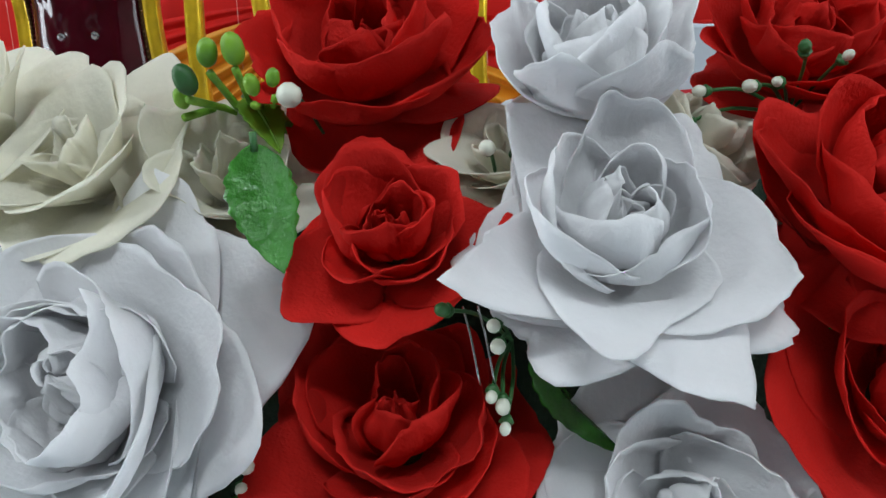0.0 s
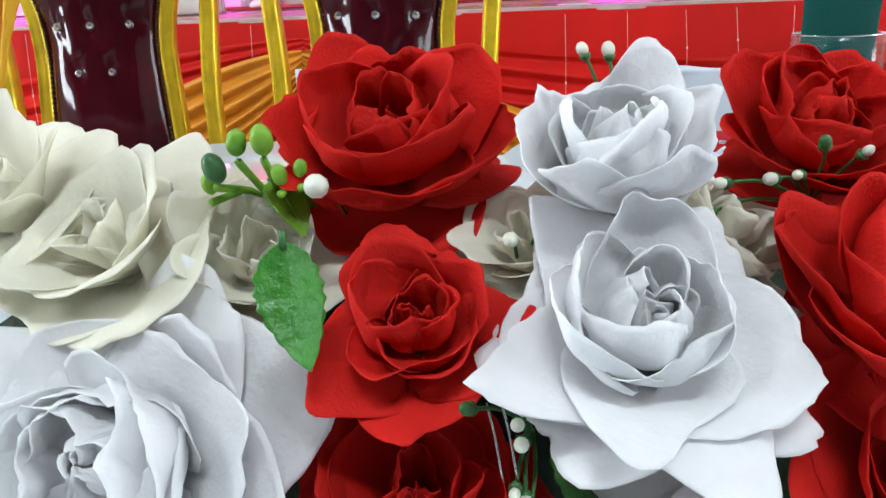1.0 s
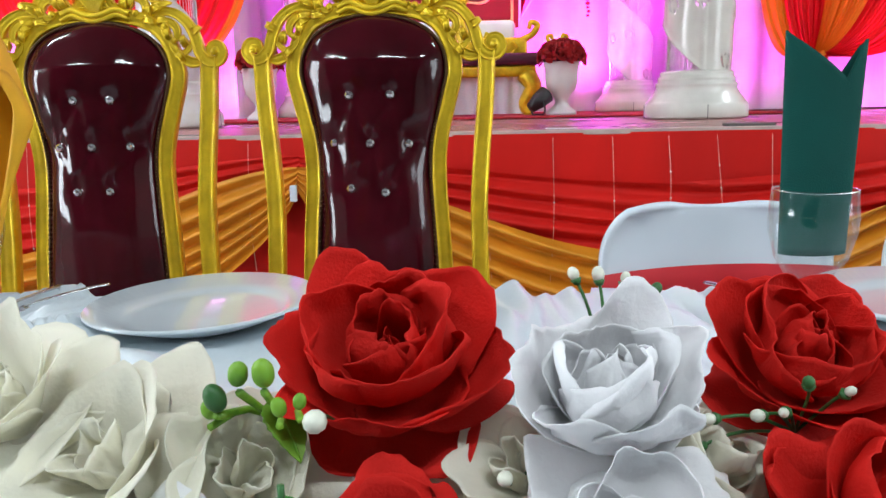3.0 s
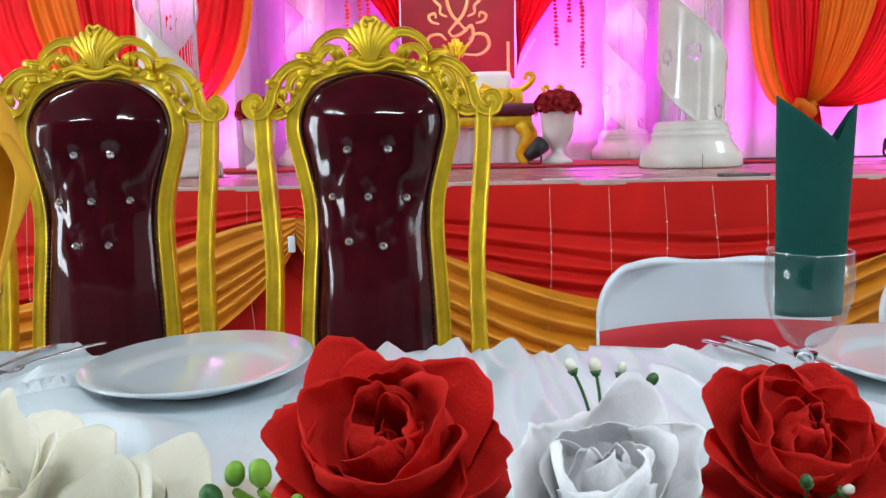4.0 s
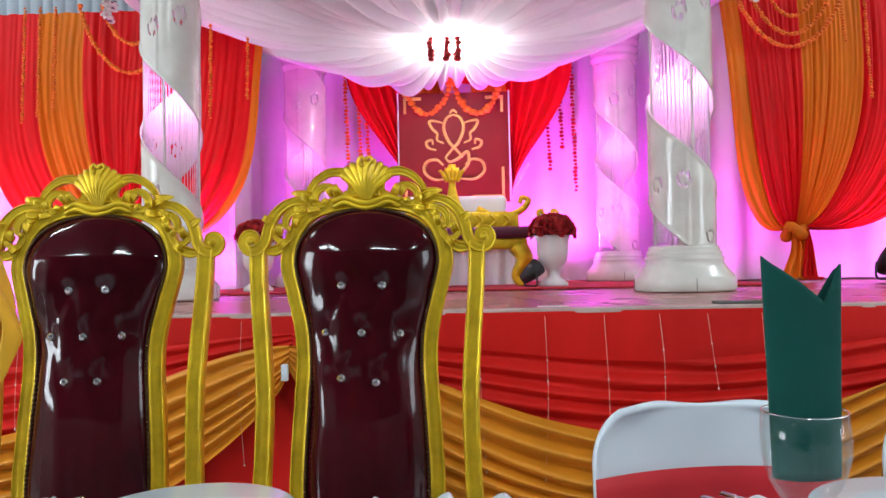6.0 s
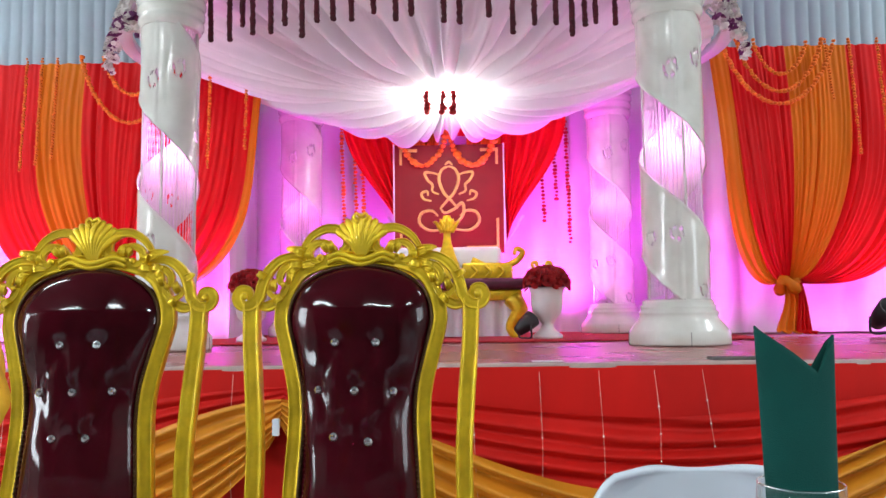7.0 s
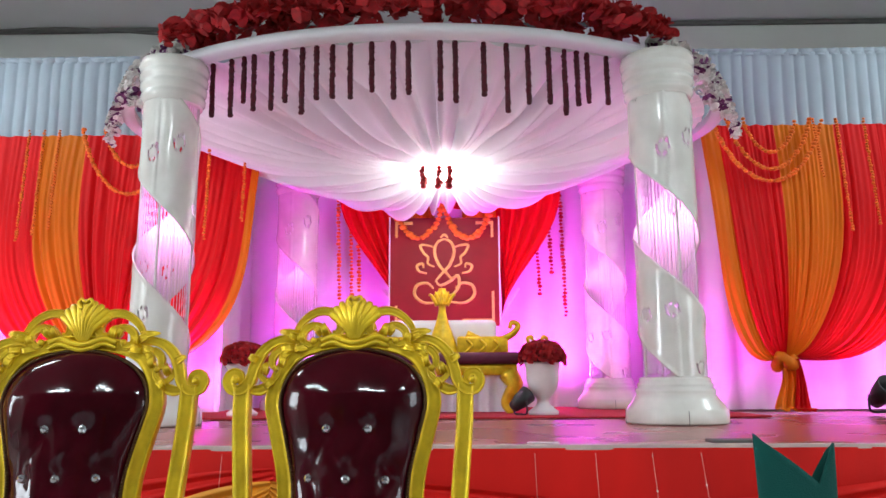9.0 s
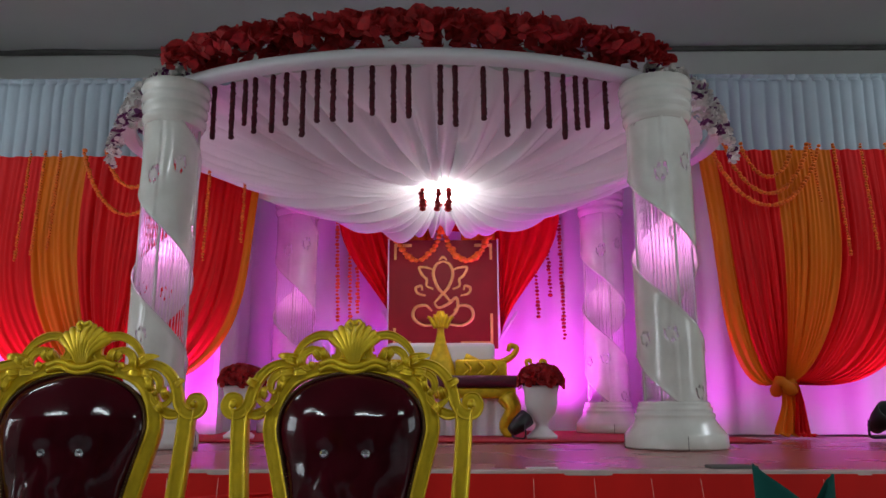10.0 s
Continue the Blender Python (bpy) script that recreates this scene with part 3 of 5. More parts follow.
ring = thing("canopy_ring", "oval pink-white canopy beam topped with flowers over the pillars", "canopy")


def ring_fn(u, v):
    a = 2 * math.pi * u
    q = [(-0.07, 0.0), (0.03, 0.0), (0.035, 0.03), (0.03, 0.06), (-0.07, 0.06), (-0.075, 0.03), (-0.07, 0.0)]
    t = v * 6
    i = min(int(t), 5)
    f = t - i
    off = q[i][0] + (q[i + 1][0] - q[i][0]) * f
    return on_ring(a, off, RZ + q[i][1] + (q[i + 1][1] - q[i][1]) * f)


part("beam", surf(ring_fn, 128, 6, wrap=True), "white_drape", ring)


def blossom(r, ruffles=9):
    """A ruffled small flower head of overlapping petals."""
    geos = []
    for k in range(ruffles):
        a, tilt = k * 2.4, 0.25 + 1.05 * k / ruffles
        w = r * (0.5 + 0.5 * k / ruffles)

        def fn(u, v):
            s = (u - 0.5) * 1.9
            rho = w * (0.15 + math.sin(tilt) * v)
            return (rho * math.cos(a + s), rho * math.sin(a + s), w * math.cos(tilt) * v + 0.12 * w * math.sin(3 * s + k) * v)
        geos.append(surf(fn, 4, 3))
    return join(*geos)


BLOSSOM = blossom(0.075)


def flower_bank(name, a0, a1, count, mats, width, height, label, lift=0.07, down=0.0, size=1.0):
    rng = random.Random(name + str(a0))
    byd = {}
    for i in range(count):
        a = a0 + (a1 - a0) * (i + rng.random()) / count
        t = rng.uniform(-1, 1)
        off = width * t
        h = lift + height * math.sqrt(max(0, 1 - t * t)) * rng.uniform(0.75, 1.05) - down * max(0, t)
        m = Matrix.Translation(on_ring(a, off, RZ + h)) @ pose(0, 0, 0, rng.uniform(-50, 70) if math.sin(a) < 0 else rng.uniform(-60, 60), rng.uniform(-50, 50), rng.uniform(0, 360)) @ Matrix.Scale(size * rng.uniform(0.75, 1.2), 4)
        byd.setdefault(rng.choice(mats), []).append(moved(BLOSSOM, m))
    for mat, geos in byd.items():
        tagged(part(name, join(*geos), mat, ring, label), kind="stuff")


D = math.pi
flower_bank("rose_bank", D * 1.268, D * 1.732, 760, ["red_flower"], 0.14, 0.19, "dense bank of dark red roses", size=0.85)
flower_bank("flower_bank", D * 1.732, D * 1.95, 460, ["white_flower"] * 5 + ["purple_flower"], 0.10, 0.13, "white and purple flowers", 0.05, 0.30, 0.48)
flower_bank("flower_bank", D * 1.05, D * 1.268, 460, ["white_flower"] * 5 + ["purple_flower"], 0.10, 0.13, "white and purple flowers", 0.05, 0.30, 0.48)

# hanging dark red garlands along the front of the beam
TASSELS = [(-1.53, 0.33), (-1.39, 0.36), (-1.3, 0.28), (-1.23, 0.34), (-1.11, 0.36), (-1.02, 0.32), (-0.91, 0.4), (-0.82, 0.32), (-0.72, 0.32), (-0.61, 0.33), (-0.48, 0.3), (-0.35, 0.34), (-0.26, 0.32), (-0.07, 0.35), (0.02, 0.37), (0.19, 0.32), (0.33, 0.42), (0.46, 0.35), (0.59, 0.34), (0.69, 0.4), (0.77, 0.33), (0.84, 0.31), (0.97, 0.3)]
for tx, length in TASSELS:
    a = -math.acos(clamp((tx - CX) / (RA - 0.12), -1, 1))
    p = on_ring(a, -0.12, RZ)
    g = thing("hanging_garland", "dark red flower garland hanging from the canopy beam", "garland", "hanging garlands", Matrix.Translation(p))
    chain([(0, 0, 0.01), (0.004, 0, -length)], 0.018, "dark_flower", "blossoms", g, 0.012, ragged=0.13)

# draped cloth ceiling of the pavilion
LX, LY, LZ = -0.08, 5.85, 2.93


def canopy(u, v):
    a = 2 * math.pi * u
    rim = on_ring(a, -0.12, RZ + 0.02)
    back = max(0.0, math.sin(a))
    p = Vector((LX, LY, LZ)).lerp(rim, v)
    ca, sa = math.cos(a), math.sin(a)
    body = 0.2 + math.sin(math.pi * min(v * 1.02, 1)) ** 0.8
    ph = a * 21 + 2.2 * wob(ca * 3, sa * 3, 1.0) + 1.6 * wob(ca * 4, sa * 4, v * 1.6)
    deep = clamp(0.75 + 0.9 * wob(ca * 5, sa * 5, 7.0), 0.25, 1.3)
    pleat = (1 - 1.7 * abs(math.sin(ph)) ** 0.7) * 0.13 * body * deep
    pleat += 0.026 * body * math.sin(a * 73 + 3 * wob(ca * 6, sa * 6, v * 2))
    p.z += -(0.14 + 0.20 * back) * math.sin(math.pi * v ** 0.8) + pleat + 0.03 * wob(ca * 3, sa * 3, v * 3)
    return p


tagged(part("canopy_cloth", surf(canopy, 720, 30, wrap=True), "canopy_cloth"), "white pleated cloth gathered to the middle of the canopy", "canopy cloth")


cl = thing("canopy_lamp", "bright white lamp in the middle of the canopy", "lamp", at=Matrix.Translation((LX, LY - 0.08, LZ - 0.16)))
part("diffuser", lathe([(0.0, -0.05), (0.10, -0.04), (0.17, 0.0), (0.15, 0.03), (0.0, 0.04)], 24), "lamp_glow", cl, "glowing white dome")
part("mount", lathe([(0.03, 0.035), (0.03, 0.14), (0.0, 0.15)], 12), "plastic", cl)
for i, ox in enumerate((-0.13, -0.01, 0.07)):
    g = thing("flower_tassel", "short red flower tassel hanging below the canopy lamp", "garland", "short tassels", Matrix.Translation((LX - 0.02 + ox, LY - 0.25, LZ - 0.17)))
    chain([(0, 0, 0.0), (0.0, 0, -0.16)], 0.026, "red_flower", "blossoms", g, 0.03)
    part("string", sweep([(0, 0, 0), (0, 0.04, 0.2)], 0.003, 5), "wire", g)

# marigold strings hanging in the alcove
for gx, z0, z1 in ((-1.12, 3.05, 1.9), (-1.0, 3.05, 1.8), (-0.93, 2.95, 2.0), (1.02, 3.05, 1.75), (0.90, 2.9, 2.15), (0.78, 2.8, 1.95)):
    g = thing("marigold_garland", "string of red-orange marigolds hanging before the alcove curtain", "garland", "alcove garlands", Matrix.Translation((gx, 7.12, 0)))
    chain([(0, 0, z0), (0.03, 0, z1)], 0.02, "red_flower" if gx > 0 else "marigold", "blossoms", g, 0.035)

# red side drapes of the alcove
for sgn, x_in, x_out, tie in ((-1, -0.52, -1.10, -0.50), (1, 0.36, 1.02, 0.44)):
    def fn(u, v, x_in=x_in, x_out=x_out, tie=tie):
        x = x_in + (x_out - x_in) * u
        xx = x + (tie - x) * ease(v) ** (0.8 + 0.6 * u)
        return (xx, 7.0 + 0.025 * math.sin(u * 34) - 0.02 * v, 3.06 - v * (1.36 - 0.12 * (1 - u)))
    d = thing("red_drape", "red sheer drape gathered beside the red panel", "curtain", "alcove red drapes")
    part("cloth", surf(fn, 60, 30), "sheer_red", d)
    part("tie", sweep([(tie - 0.02 * sgn, 6.97, 1.72), (tie + 0.16 * sgn, 7.0, 2.0)], 0.014, 6), "white_drape", d, "white sash")


def top_red(u, v):
    return (-1.08 + 2.08 * u, 7.08 + 0.02 * math.sin(u * 60), 3.1 - 0.32 * v)


tagged(part("red_top_drape", surf(top_red, 120, 8), "sheer_red"), "red sheer cloth across the top of the alcove", "curtain")
for gx in (-0.34, 0.24):
    def gold_cloth(u, v, gx=gx):
        return (gx - 0.16 + 0.32 * u, 6.98 + 0.012 * math.sin(u * 40), 2.86 - 0.24 * v)
    tagged(part("gold_drape", surf(gold_cloth, 40, 6), "sheer_orange"), "small gold pleated cloth above the red panel", "curtain")

# panel with an emblem of gold curls
panel = thing("emblem_panel", "dark red square panel with a gold curled emblem and corner bars", "panel", at=Matrix.Translation((-0.088, 6.86, 2.14)))
part("board", box(-0.5, -0.02, -0.5, 0.5, 0.02, 0.5, 0.004), "panel_red", panel, smooth=False)
for x0, z0, x1, z1 in ((-0.51, -0.51, -0.497, 0.51), (0.497, -0.51, 0.51, 0.51)):
    part("edge_strip", box(x0, -0.026, z0, x1, 0.02, z1), "stone_white", panel, "white edge strip", smooth=False)
for sx in (-1, 1):
    for sz in (-1, 1):
        L = 0.28 if sx > 0 and sz < 0 else 0.15
        part("corner_bar", box(min(sx * 0.44, sx * (0.44 - L)), -0.03, sz * 0.45 - 0.014, max(sx * 0.44, sx * (0.44 - L)), -0.021, sz * 0.45 + 0.014, 0.002), "emblem", panel, smooth=False)
        part("corner_bar", box(sx * 0.44 - 0.012, -0.031, min(sz * 0.465, sz * (0.465 - L)), sx * 0.44 + 0.012, -0.0215, max(sz * 0.465, sz * (0.465 - L)), 0.002), "emblem", panel, smooth=False)


def stroke(keys, r=0.015, n=28):
    pts = smooth_line([(x, -0.028, z) for x, z in keys], n)
    part("emblem_curl", sweep(pts, [r * (0.45 + 0.55 * math.sin(math.pi * clamp(0.08 + 0.84 * i / n))) for i in range(n + 1)], 6, 0.5), "emblem", panel)


for s in (-1, 1):
    stroke([(0.0, 0.30), (s * 0.06, 0.27), (s * 0.09, 0.18), (s * 0.05, 0.06), (-s * 0.02, -0.02), (-s * 0.08, -0.09)])
    stroke([(s * 0.09, 0.22), (s * 0.15, 0.24), (s * 0.22, 0.24), (s * 0.19, 0.17), (s * 0.15, 0.13), (s * 0.15, 0.07), (s * 0.09, 0.04)], 0.013)
    stroke([(s * 0.16, -0.02), (s * 0.23, 0.0), (s * 0.25, 0.05), (s * 0.20, 0.07), (s * 0.19, 0.03)], 0.013)
    stroke([(s * 0.10, -0.16), (s * 0.16, -0.11), (s * 0.25, -0.13), (s * 0.27, -0.22), (s * 0.18, -0.29), (s * 0.03, -0.28)])
stroke([(-0.08, -0.09), (-0.04, -0.13), (0.04, -0.10), (0.12, -0.04), (0.13, -0.14), (0.06, -0.22), (-0.06, -0.22)])
stroke([(-0.035, 0.31), (0.0, 0.34), (0.035, 0.31)], 0.012, 12)
for a, b in ((-0.55, -0.10), (-0.10, 0.36)):
    g = thing("marigold_swag", "orange marigold garland looped over the red panel", "garland", "panel garlands")
    chain([(a + (b - a) * i / 20, 6.80, 2.80 - 0.36 * (4 * (i / 20) * (1 - i / 20)) ** 0.7) for i in range(21)], 0.034, "marigold", "blossoms", g, 0.045)

# gold settee in front of the panel
st = thing("settee", "carved gold settee with a dark maroon seat", "settee", at=Matrix.Translation((-0.10, 6.0, DR)))
part("seat", box(-0.60, -0.30, 0.36, 0.60, 0.30, 0.45, 0.03), "velvet", st, "dark maroon padded seat")
part("seat_rail", box(-0.57, -0.27, 0.28, 0.57, 0.27, 0.36, 0.015), "gold", st)
for sx in (-1, 1):
    for y in (-0.22, 0.2):
        leg = smooth_line([(sx * 0.50, y, 0.3), (sx * 0.55, y - 0.03, 0.2), (sx * 0.49, y, 0.08), (sx * 0.53, y - 0.02, 0.0)], 14)
        part("leg", sweep(leg, [0.075 - 0.003 * i for i in range(15)], 8), "gold", st, "carved gold leg")
    arm = smooth_line([(sx * 0.20, 0.26, 0.62), (sx * 0.38, 0.25, 0.55), (sx * 0.55, 0.22, 0.60), (sx * 0.62, 0.2, 0.68), (sx * 0.57, 0.2, 0.71), (sx * 0.55, 0.2, 0.66)], 26)
    part("back_rail", sweep(arm, [0.035 - 0.0007 * i for i in range(27)], 8), "gold", st)
    part("back_panel", box(min(sx * 0.12, sx * 0.54), 0.2, 0.44, max(sx * 0.12, sx * 0.54), 0.26, 0.60, 0.02), "gold", st)
    for k in range(3):
        pts = smooth_line([(sx * (0.18 + k * 0.11), 0.19, 0.46), (sx * (0.24 + k * 0.11), 0.18, 0.52), (sx * (0.20 + k * 0.11), 0.19, 0.57)], 8)
        part("carving", sweep(pts, 0.012, 6), "gold", st)
crest = smooth_line([(0, 0.25, 0.44), (0, 0.25, 0.62), (0, 0.25, 0.80), (0, 0.25, 0.92), (0, 0.25, 1.0)], 20)
crest_ob = part("crest", sweep(crest, [0.13 - 0.10 * ease(i / 11) + (0.045 * math.exp(-((i - 16) / 1.8) ** 2)) for i in range(21)], 12, 0.4), "gold", st)
for k in range(-2, 3):
    part("crest_leaf", sweep(smooth_line([(k * 0.02, 0.24, 0.86), (k * 0.045, 0.22, 0.94), (k * 0.055, 0.23, 1.0 - abs(k) * 0.03)], 8), [0.02 - 0.0018 * i for i in range(9)], 6), "gold", crest_ob)
part("skirt_cloth", surf(lambda u, v: (-0.5 + u, -0.2 + 0.015 * math.sin(u * 50), 0.30 * (1 - v) + 0.01), 80, 4), "white_drape", st, "white cloth under the seat")
part("white_cushion", box(-0.45, 0.27, 0.5, 0.45, 0.4, 0.74, 0.04), "stone_white", st, "white padded back")


def urn(x, y, s=1.0):
    at = Matrix.Translation((x, y, DR)) @ Matrix.Scale(s, 4)
    v = thing("urn", "white footed urn on the stage", "urn", "white urns", at)
    part("bowl", lathe([(0.0, 0.0), (0.105, 0.0), (0.11, 0.02), (0.085, 0.04), (0.05, 0.07), (0.042, 0.10), (0.06, 0.13), (0.10, 0.18), (0.115, 0.24), (0.118, 0.32), (0.128, 0.35), (0.128, 0.365), (0.11, 0.365), (0.10, 0.34), (0.0, 0.33)], 28), "stone_white", v)
    f = thing("flower_dome", "dome of red roses filling the white urn", "flowers", "urn flowers", at)
    geos = []
    rng = random.Random(7)
    for i in range(46):
        zc = 1 - (i + 0.5) / 46 * 1.1
        a = i * 2.399
        r = math.sqrt(max(0, 1 - zc * zc))
        p = Vector((r * 0.145 * math.cos(a), r * 0.145 * math.sin(a), 0.39 + 0.11 * zc))
        q = Vector((r * math.cos(a), r * math.sin(a), max(zc, 0) + 0.1)).to_track_quat("Z", "Y").to_matrix().to_4x4()
        geos.append(moved(BLOSSOM, Matrix.Translation(p) @ q @ Matrix.Scale(rng.uniform(0.55, 0.8), 4)))
    tagged(part("rose_mass", join(*geos), "red_flower", f), kind="stuff")
    core = ball(0.135, (0, 0, 0.39), 14, 8, 0.75)
    part("core", core, "dark_flower", f)
    return v


urn(0.63, 5.5)
urn(-1.52, 5.5)
orn = thing("gold_ornament", "small gold scrolled ornament on the urn flowers", "ornament", at=Matrix.Translation((0.60, 5.52, DR + 0.49)))
for s in (-1, 1):
    part("scroll", sweep(smooth_line([(0, 0, 0), (s * 0.05, 0, 0.01), (s * 0.07, 0, 0.05), (s * 0.04, 0, 0.06), (s * 0.035, 0, 0.035)], 16), 0.014, 6), "gold", orn)


def par_can(x, y, rz, size=1.0):
    c = thing("stage_lamp", "small black stage lamp on the stage floor", "stage lamp", "stage lamps", Matrix.Translation((x, y, DR)) @ pose(0, 0, 0, 0, 0, rz) @ Matrix.Scale(size, 4))
    part("can", moved(lathe([(0.0, -0.11), (0.05, -0.10), (0.075, 0.0), (0.085, 0.11), (0.075, 0.112), (0.06, 0.02), (0.0, 0.0)], 20), pose(0, 0, 0.13, 55, 0, 0)), "black", c)
    part("yoke", sweep(smooth_line([(-0.1, 0, 0.13), (-0.1, 0.0, 0.02), (0, 0, 0.008), (0.1, 0, 0.02), (0.1, 0, 0.13)], 20), 0.009, 6), "black", c)


par_can(0.46, 5.42, 120, 0.75)
par_can(3.02, 5.5, 10)
plate_dark = tagged(part("floor_plate", box(0.98, 2.98, SZ, 1.16, 3.06, SZ + 0.012, 0.003), "groove", smooth=False), "small dark plate lying near the stage edge", "plate")
tagged(part("paper", box(0.28, 2.95, SZ + 0.003, 0.40, 2.99, SZ + 0.007, 0.001), "stone_white", smooth=False), "small white paper strip at the stage edge", "paper")
fl = thing("fairy_lights", "thin wires of fairy lights hanging over the stage skirt", "fairy lights")
rng = random.Random(3)
for i in range(26):
    x = -2.6 + i * 0.22 + rng.uniform(-0.05, 0.05)
    L = rng.uniform(0.25, 0.6)
    pts = smooth_line([(x, SF - 0.075, 0.87), (x + 0.008 * rng.uniform(-1, 1), SF - 0.11, 0.87 - L * 0.5), (x + 0.02 * rng.uniform(-1, 1), SF - 0.12, 0.87 - L)], 10)
    wire = part("wire", sweep(pts, 0.0008, 4), "wire", fl)
    for t in (0.4, 0.75, 1.0):
        part("bulb", ball(0.0036, pts[int(t * 10)], 6, 4), "bulb", wire)

# ---- throne chairs behind the table ----


MOULD = [(-1, -0.2), (-0.95, -0.75), (-0.84, -0.95), (-0.72, -0.9), (-0.62, -0.62), (-0.3, -0.72), (0, -0.76), (0.3, -0.72), (0.62, -0.62), (0.72, -0.9), (0.84, -0.95), (0.95, -0.75), (1, -0.2), (0.9, 0.8), (-0.9, 0.8)]


def throne(x, y, turn, label, BUT):
    at = Matrix.Translation((x, y, 0)) @ pose(0, 0, 0, 0, 0, turn)
    th = thing("throne_chair", label, "chair", "gold throne chairs", at)
    lean = math.tan(radians(6))

    def Y(z):
        return (z - 1.0) * lean

    def P(px, pz, py=0.0):
        return (px, Y(pz) + py, pz)
    keys = [(0.136, 0.50), (0.137, 0.60), (0.131, 0.72), (0.124, 0.84), (0.128, 0.92), (0.146, 1.00), (0.160, 1.055), (0.163, 1.085), (0.155, 1.122), (0.131, 1.157), (0.092, 1.182), (0.045, 1.196), (0.0, 1.20)]
    edge = [(v.x, v.z) for v in smooth_line([(a, 0, b) for a, b in keys], 44)]

    def half_width(z):
        best = 0.0
        for (x0, z0), (x1, z1) in zip(edge[:-1], edge[1:]):
            if min(z0, z1) <= z <= max(z0, z1) and abs(z1 - z0) > 1e-9:
                best = max(best, x0 + (x1 - x0) * (z - z0) / (z1 - z0))
        return best
    def dome(s, z):
        top = clamp((1.2 - z) / 0.10)
        return 0.060 * (1 - abs(s) ** 2.3) ** 0.75 * top ** 0.5 * clamp((z - 0.49) / 0.05)

    def pad(u, v):
        z = 0.505 + (1.1985 - 0.505) * v ** 0.92
        w = max(half_width(z), 0.01)
        s = 2 * u - 1
        xx = w * s
        puff = dome(s, z)
        for k, (bx, bz) in enumerate(BUT):
            d2 = (xx - bx) ** 2 + (z - bz) ** 2
            puff -= 0.004 * math.exp(-d2 / 0.00040) + 0.006 * math.exp(-d2 / 0.0022)
            # folds that run from button to button
            for cx, cz in BUT[k + 1:]:
                span = math.hypot(cx - bx, cz - bz)
                if 0.09 < span < 0.14 and abs(cz - bz) > 0.03:
                    ux, uz = (cx - bx) / span, (cz - bz) / span
                    t = (xx - bx) * ux + (z - bz) * uz
                    off = (xx - bx) * uz - (z - bz) * ux + 0.004 * math.sin(t * 60)
                    if 0 < t < span:
                        puff -= 0.0030 * math.exp(-(off / 0.012) ** 2) * math.sin(math.pi * t / span) ** 0.5
        # upright creases of the stretched cover
        puff += 0.0035 * wob(xx * 34 + turn, z * 5, turn) * (0.35 + abs(s)) * clamp((1.13 - z) / 0.06)
        puff += 0.006 * wob(xx * 12, z * 7, turn + 2) * (0.2 + abs(s))
        return P(xx, z, -0.012 - puff)
    rest = part("backrest", surf(pad, 96, 128), "leather", th, "glossy dark maroon buttoned leatherette")
    for bx, bz in BUT:
        s = bx / half_width(bz)
        py = -0.012 - dome(s, bz) + 0.010
        part("button", moved(ball(0.0105, (0, 0, 0), 8, 5, 0.75), Matrix.Translation(P(bx, bz, py)) @ pose(0, 0, 0, 90, 0, 0)), "crystal", rest, "faceted crystal button", smooth=False)
    ring_pts = [P(a, b, -0.016) for a, b in edge] + [P(-a, b, -0.016) for a, b in reversed(edge[:-1])]
    part("stud_trim", sweep(ring_pts, 0.0045, 6), "stud", rest, "dark stud trim")
    geos = []
    for p, q in zip(ring_pts[::1], ring_pts[1::1]):
        for t in (0.0, 0.33, 0.66):
            geos.append(ball(0.0042, Vector(p).lerp(Vector(q), t) + Vector((0, -0.004, 0)), 5, 3))
    tagged(part("stud_band", join(*geos), "stud", rest), kind="stuff")
    # inner frame round the pad
    fr = []
    for a, b in edge:
        k = 0.019
        fr.append((a + k * clamp(a / 0.1), b + (0.020 * ease((b - 1.08) / 0.1))))
    fpts = [P(a, b, 0.0) for a, b in fr] + [P(-a, b, 0.0) for a, b in reversed(fr[:-1])]
    part("back_frame", sweep(fpts, 0.0175, section=MOULD), "gold", th)
    part("back_shell", surf(lambda u, v: P(max(half_width(0.505 + 0.6935 * v), 0.01) * (2 * u - 1), 0.505 + 0.6935 * v, 0.012), 24, 30, 0.006), "leather", th)
    for s in (-1, 1):
        post = smooth_line([P(s * 0.25, 0.02), P(s * 0.242, 0.45), P(s * 0.236, 0.60), P(s * 0.233, 0.76), P(s * 0.239, 0.88), P(s * 0.250, 1.02), P(s * 0.254, 1.12)], 40)
        part("post", sweep(post, 0.0195, section=MOULD), "gold", th)
        # carved openwork crest: arches, inner scrolls and leaves
        def ribbon(name, keys, r0, r1, n=36, depth=-0.006, section=MOULD, curl=0.0):
            pts = smooth_line([P(s * a, b, depth - curl * i) for i, (a, b) in enumerate(keys)], n)
            return part(name, sweep(pts, [r0 + (r1 - r0) * math.sin(math.pi * min(1, 0.12 + 0.88 * i / n)) for i in range(n + 1)], section=section), "gold", th)
        ribbon("crest_arch", [(0.052, 1.236), (0.040, 1.236), (0.032, 1.250), (0.036, 1.270), (0.056, 1.286), (0.084, 1.288), (0.112, 1.274), (0.132, 1.250), (0.138, 1.226)], 0.0055, 0.0115, 48)
        ribbon("crest_arch", [(0.128, 1.214), (0.158, 1.223), (0.189, 1.214), (0.214, 1.190), (0.228, 1.158), (0.236, 1.128), (0.254, 1.110), (0.276, 1.110), (0.287, 1.128), (0.279, 1.146), (0.263, 1.146), (0.257, 1.133), (0.266, 1.126)], 0.0065, 0.0135, 64)
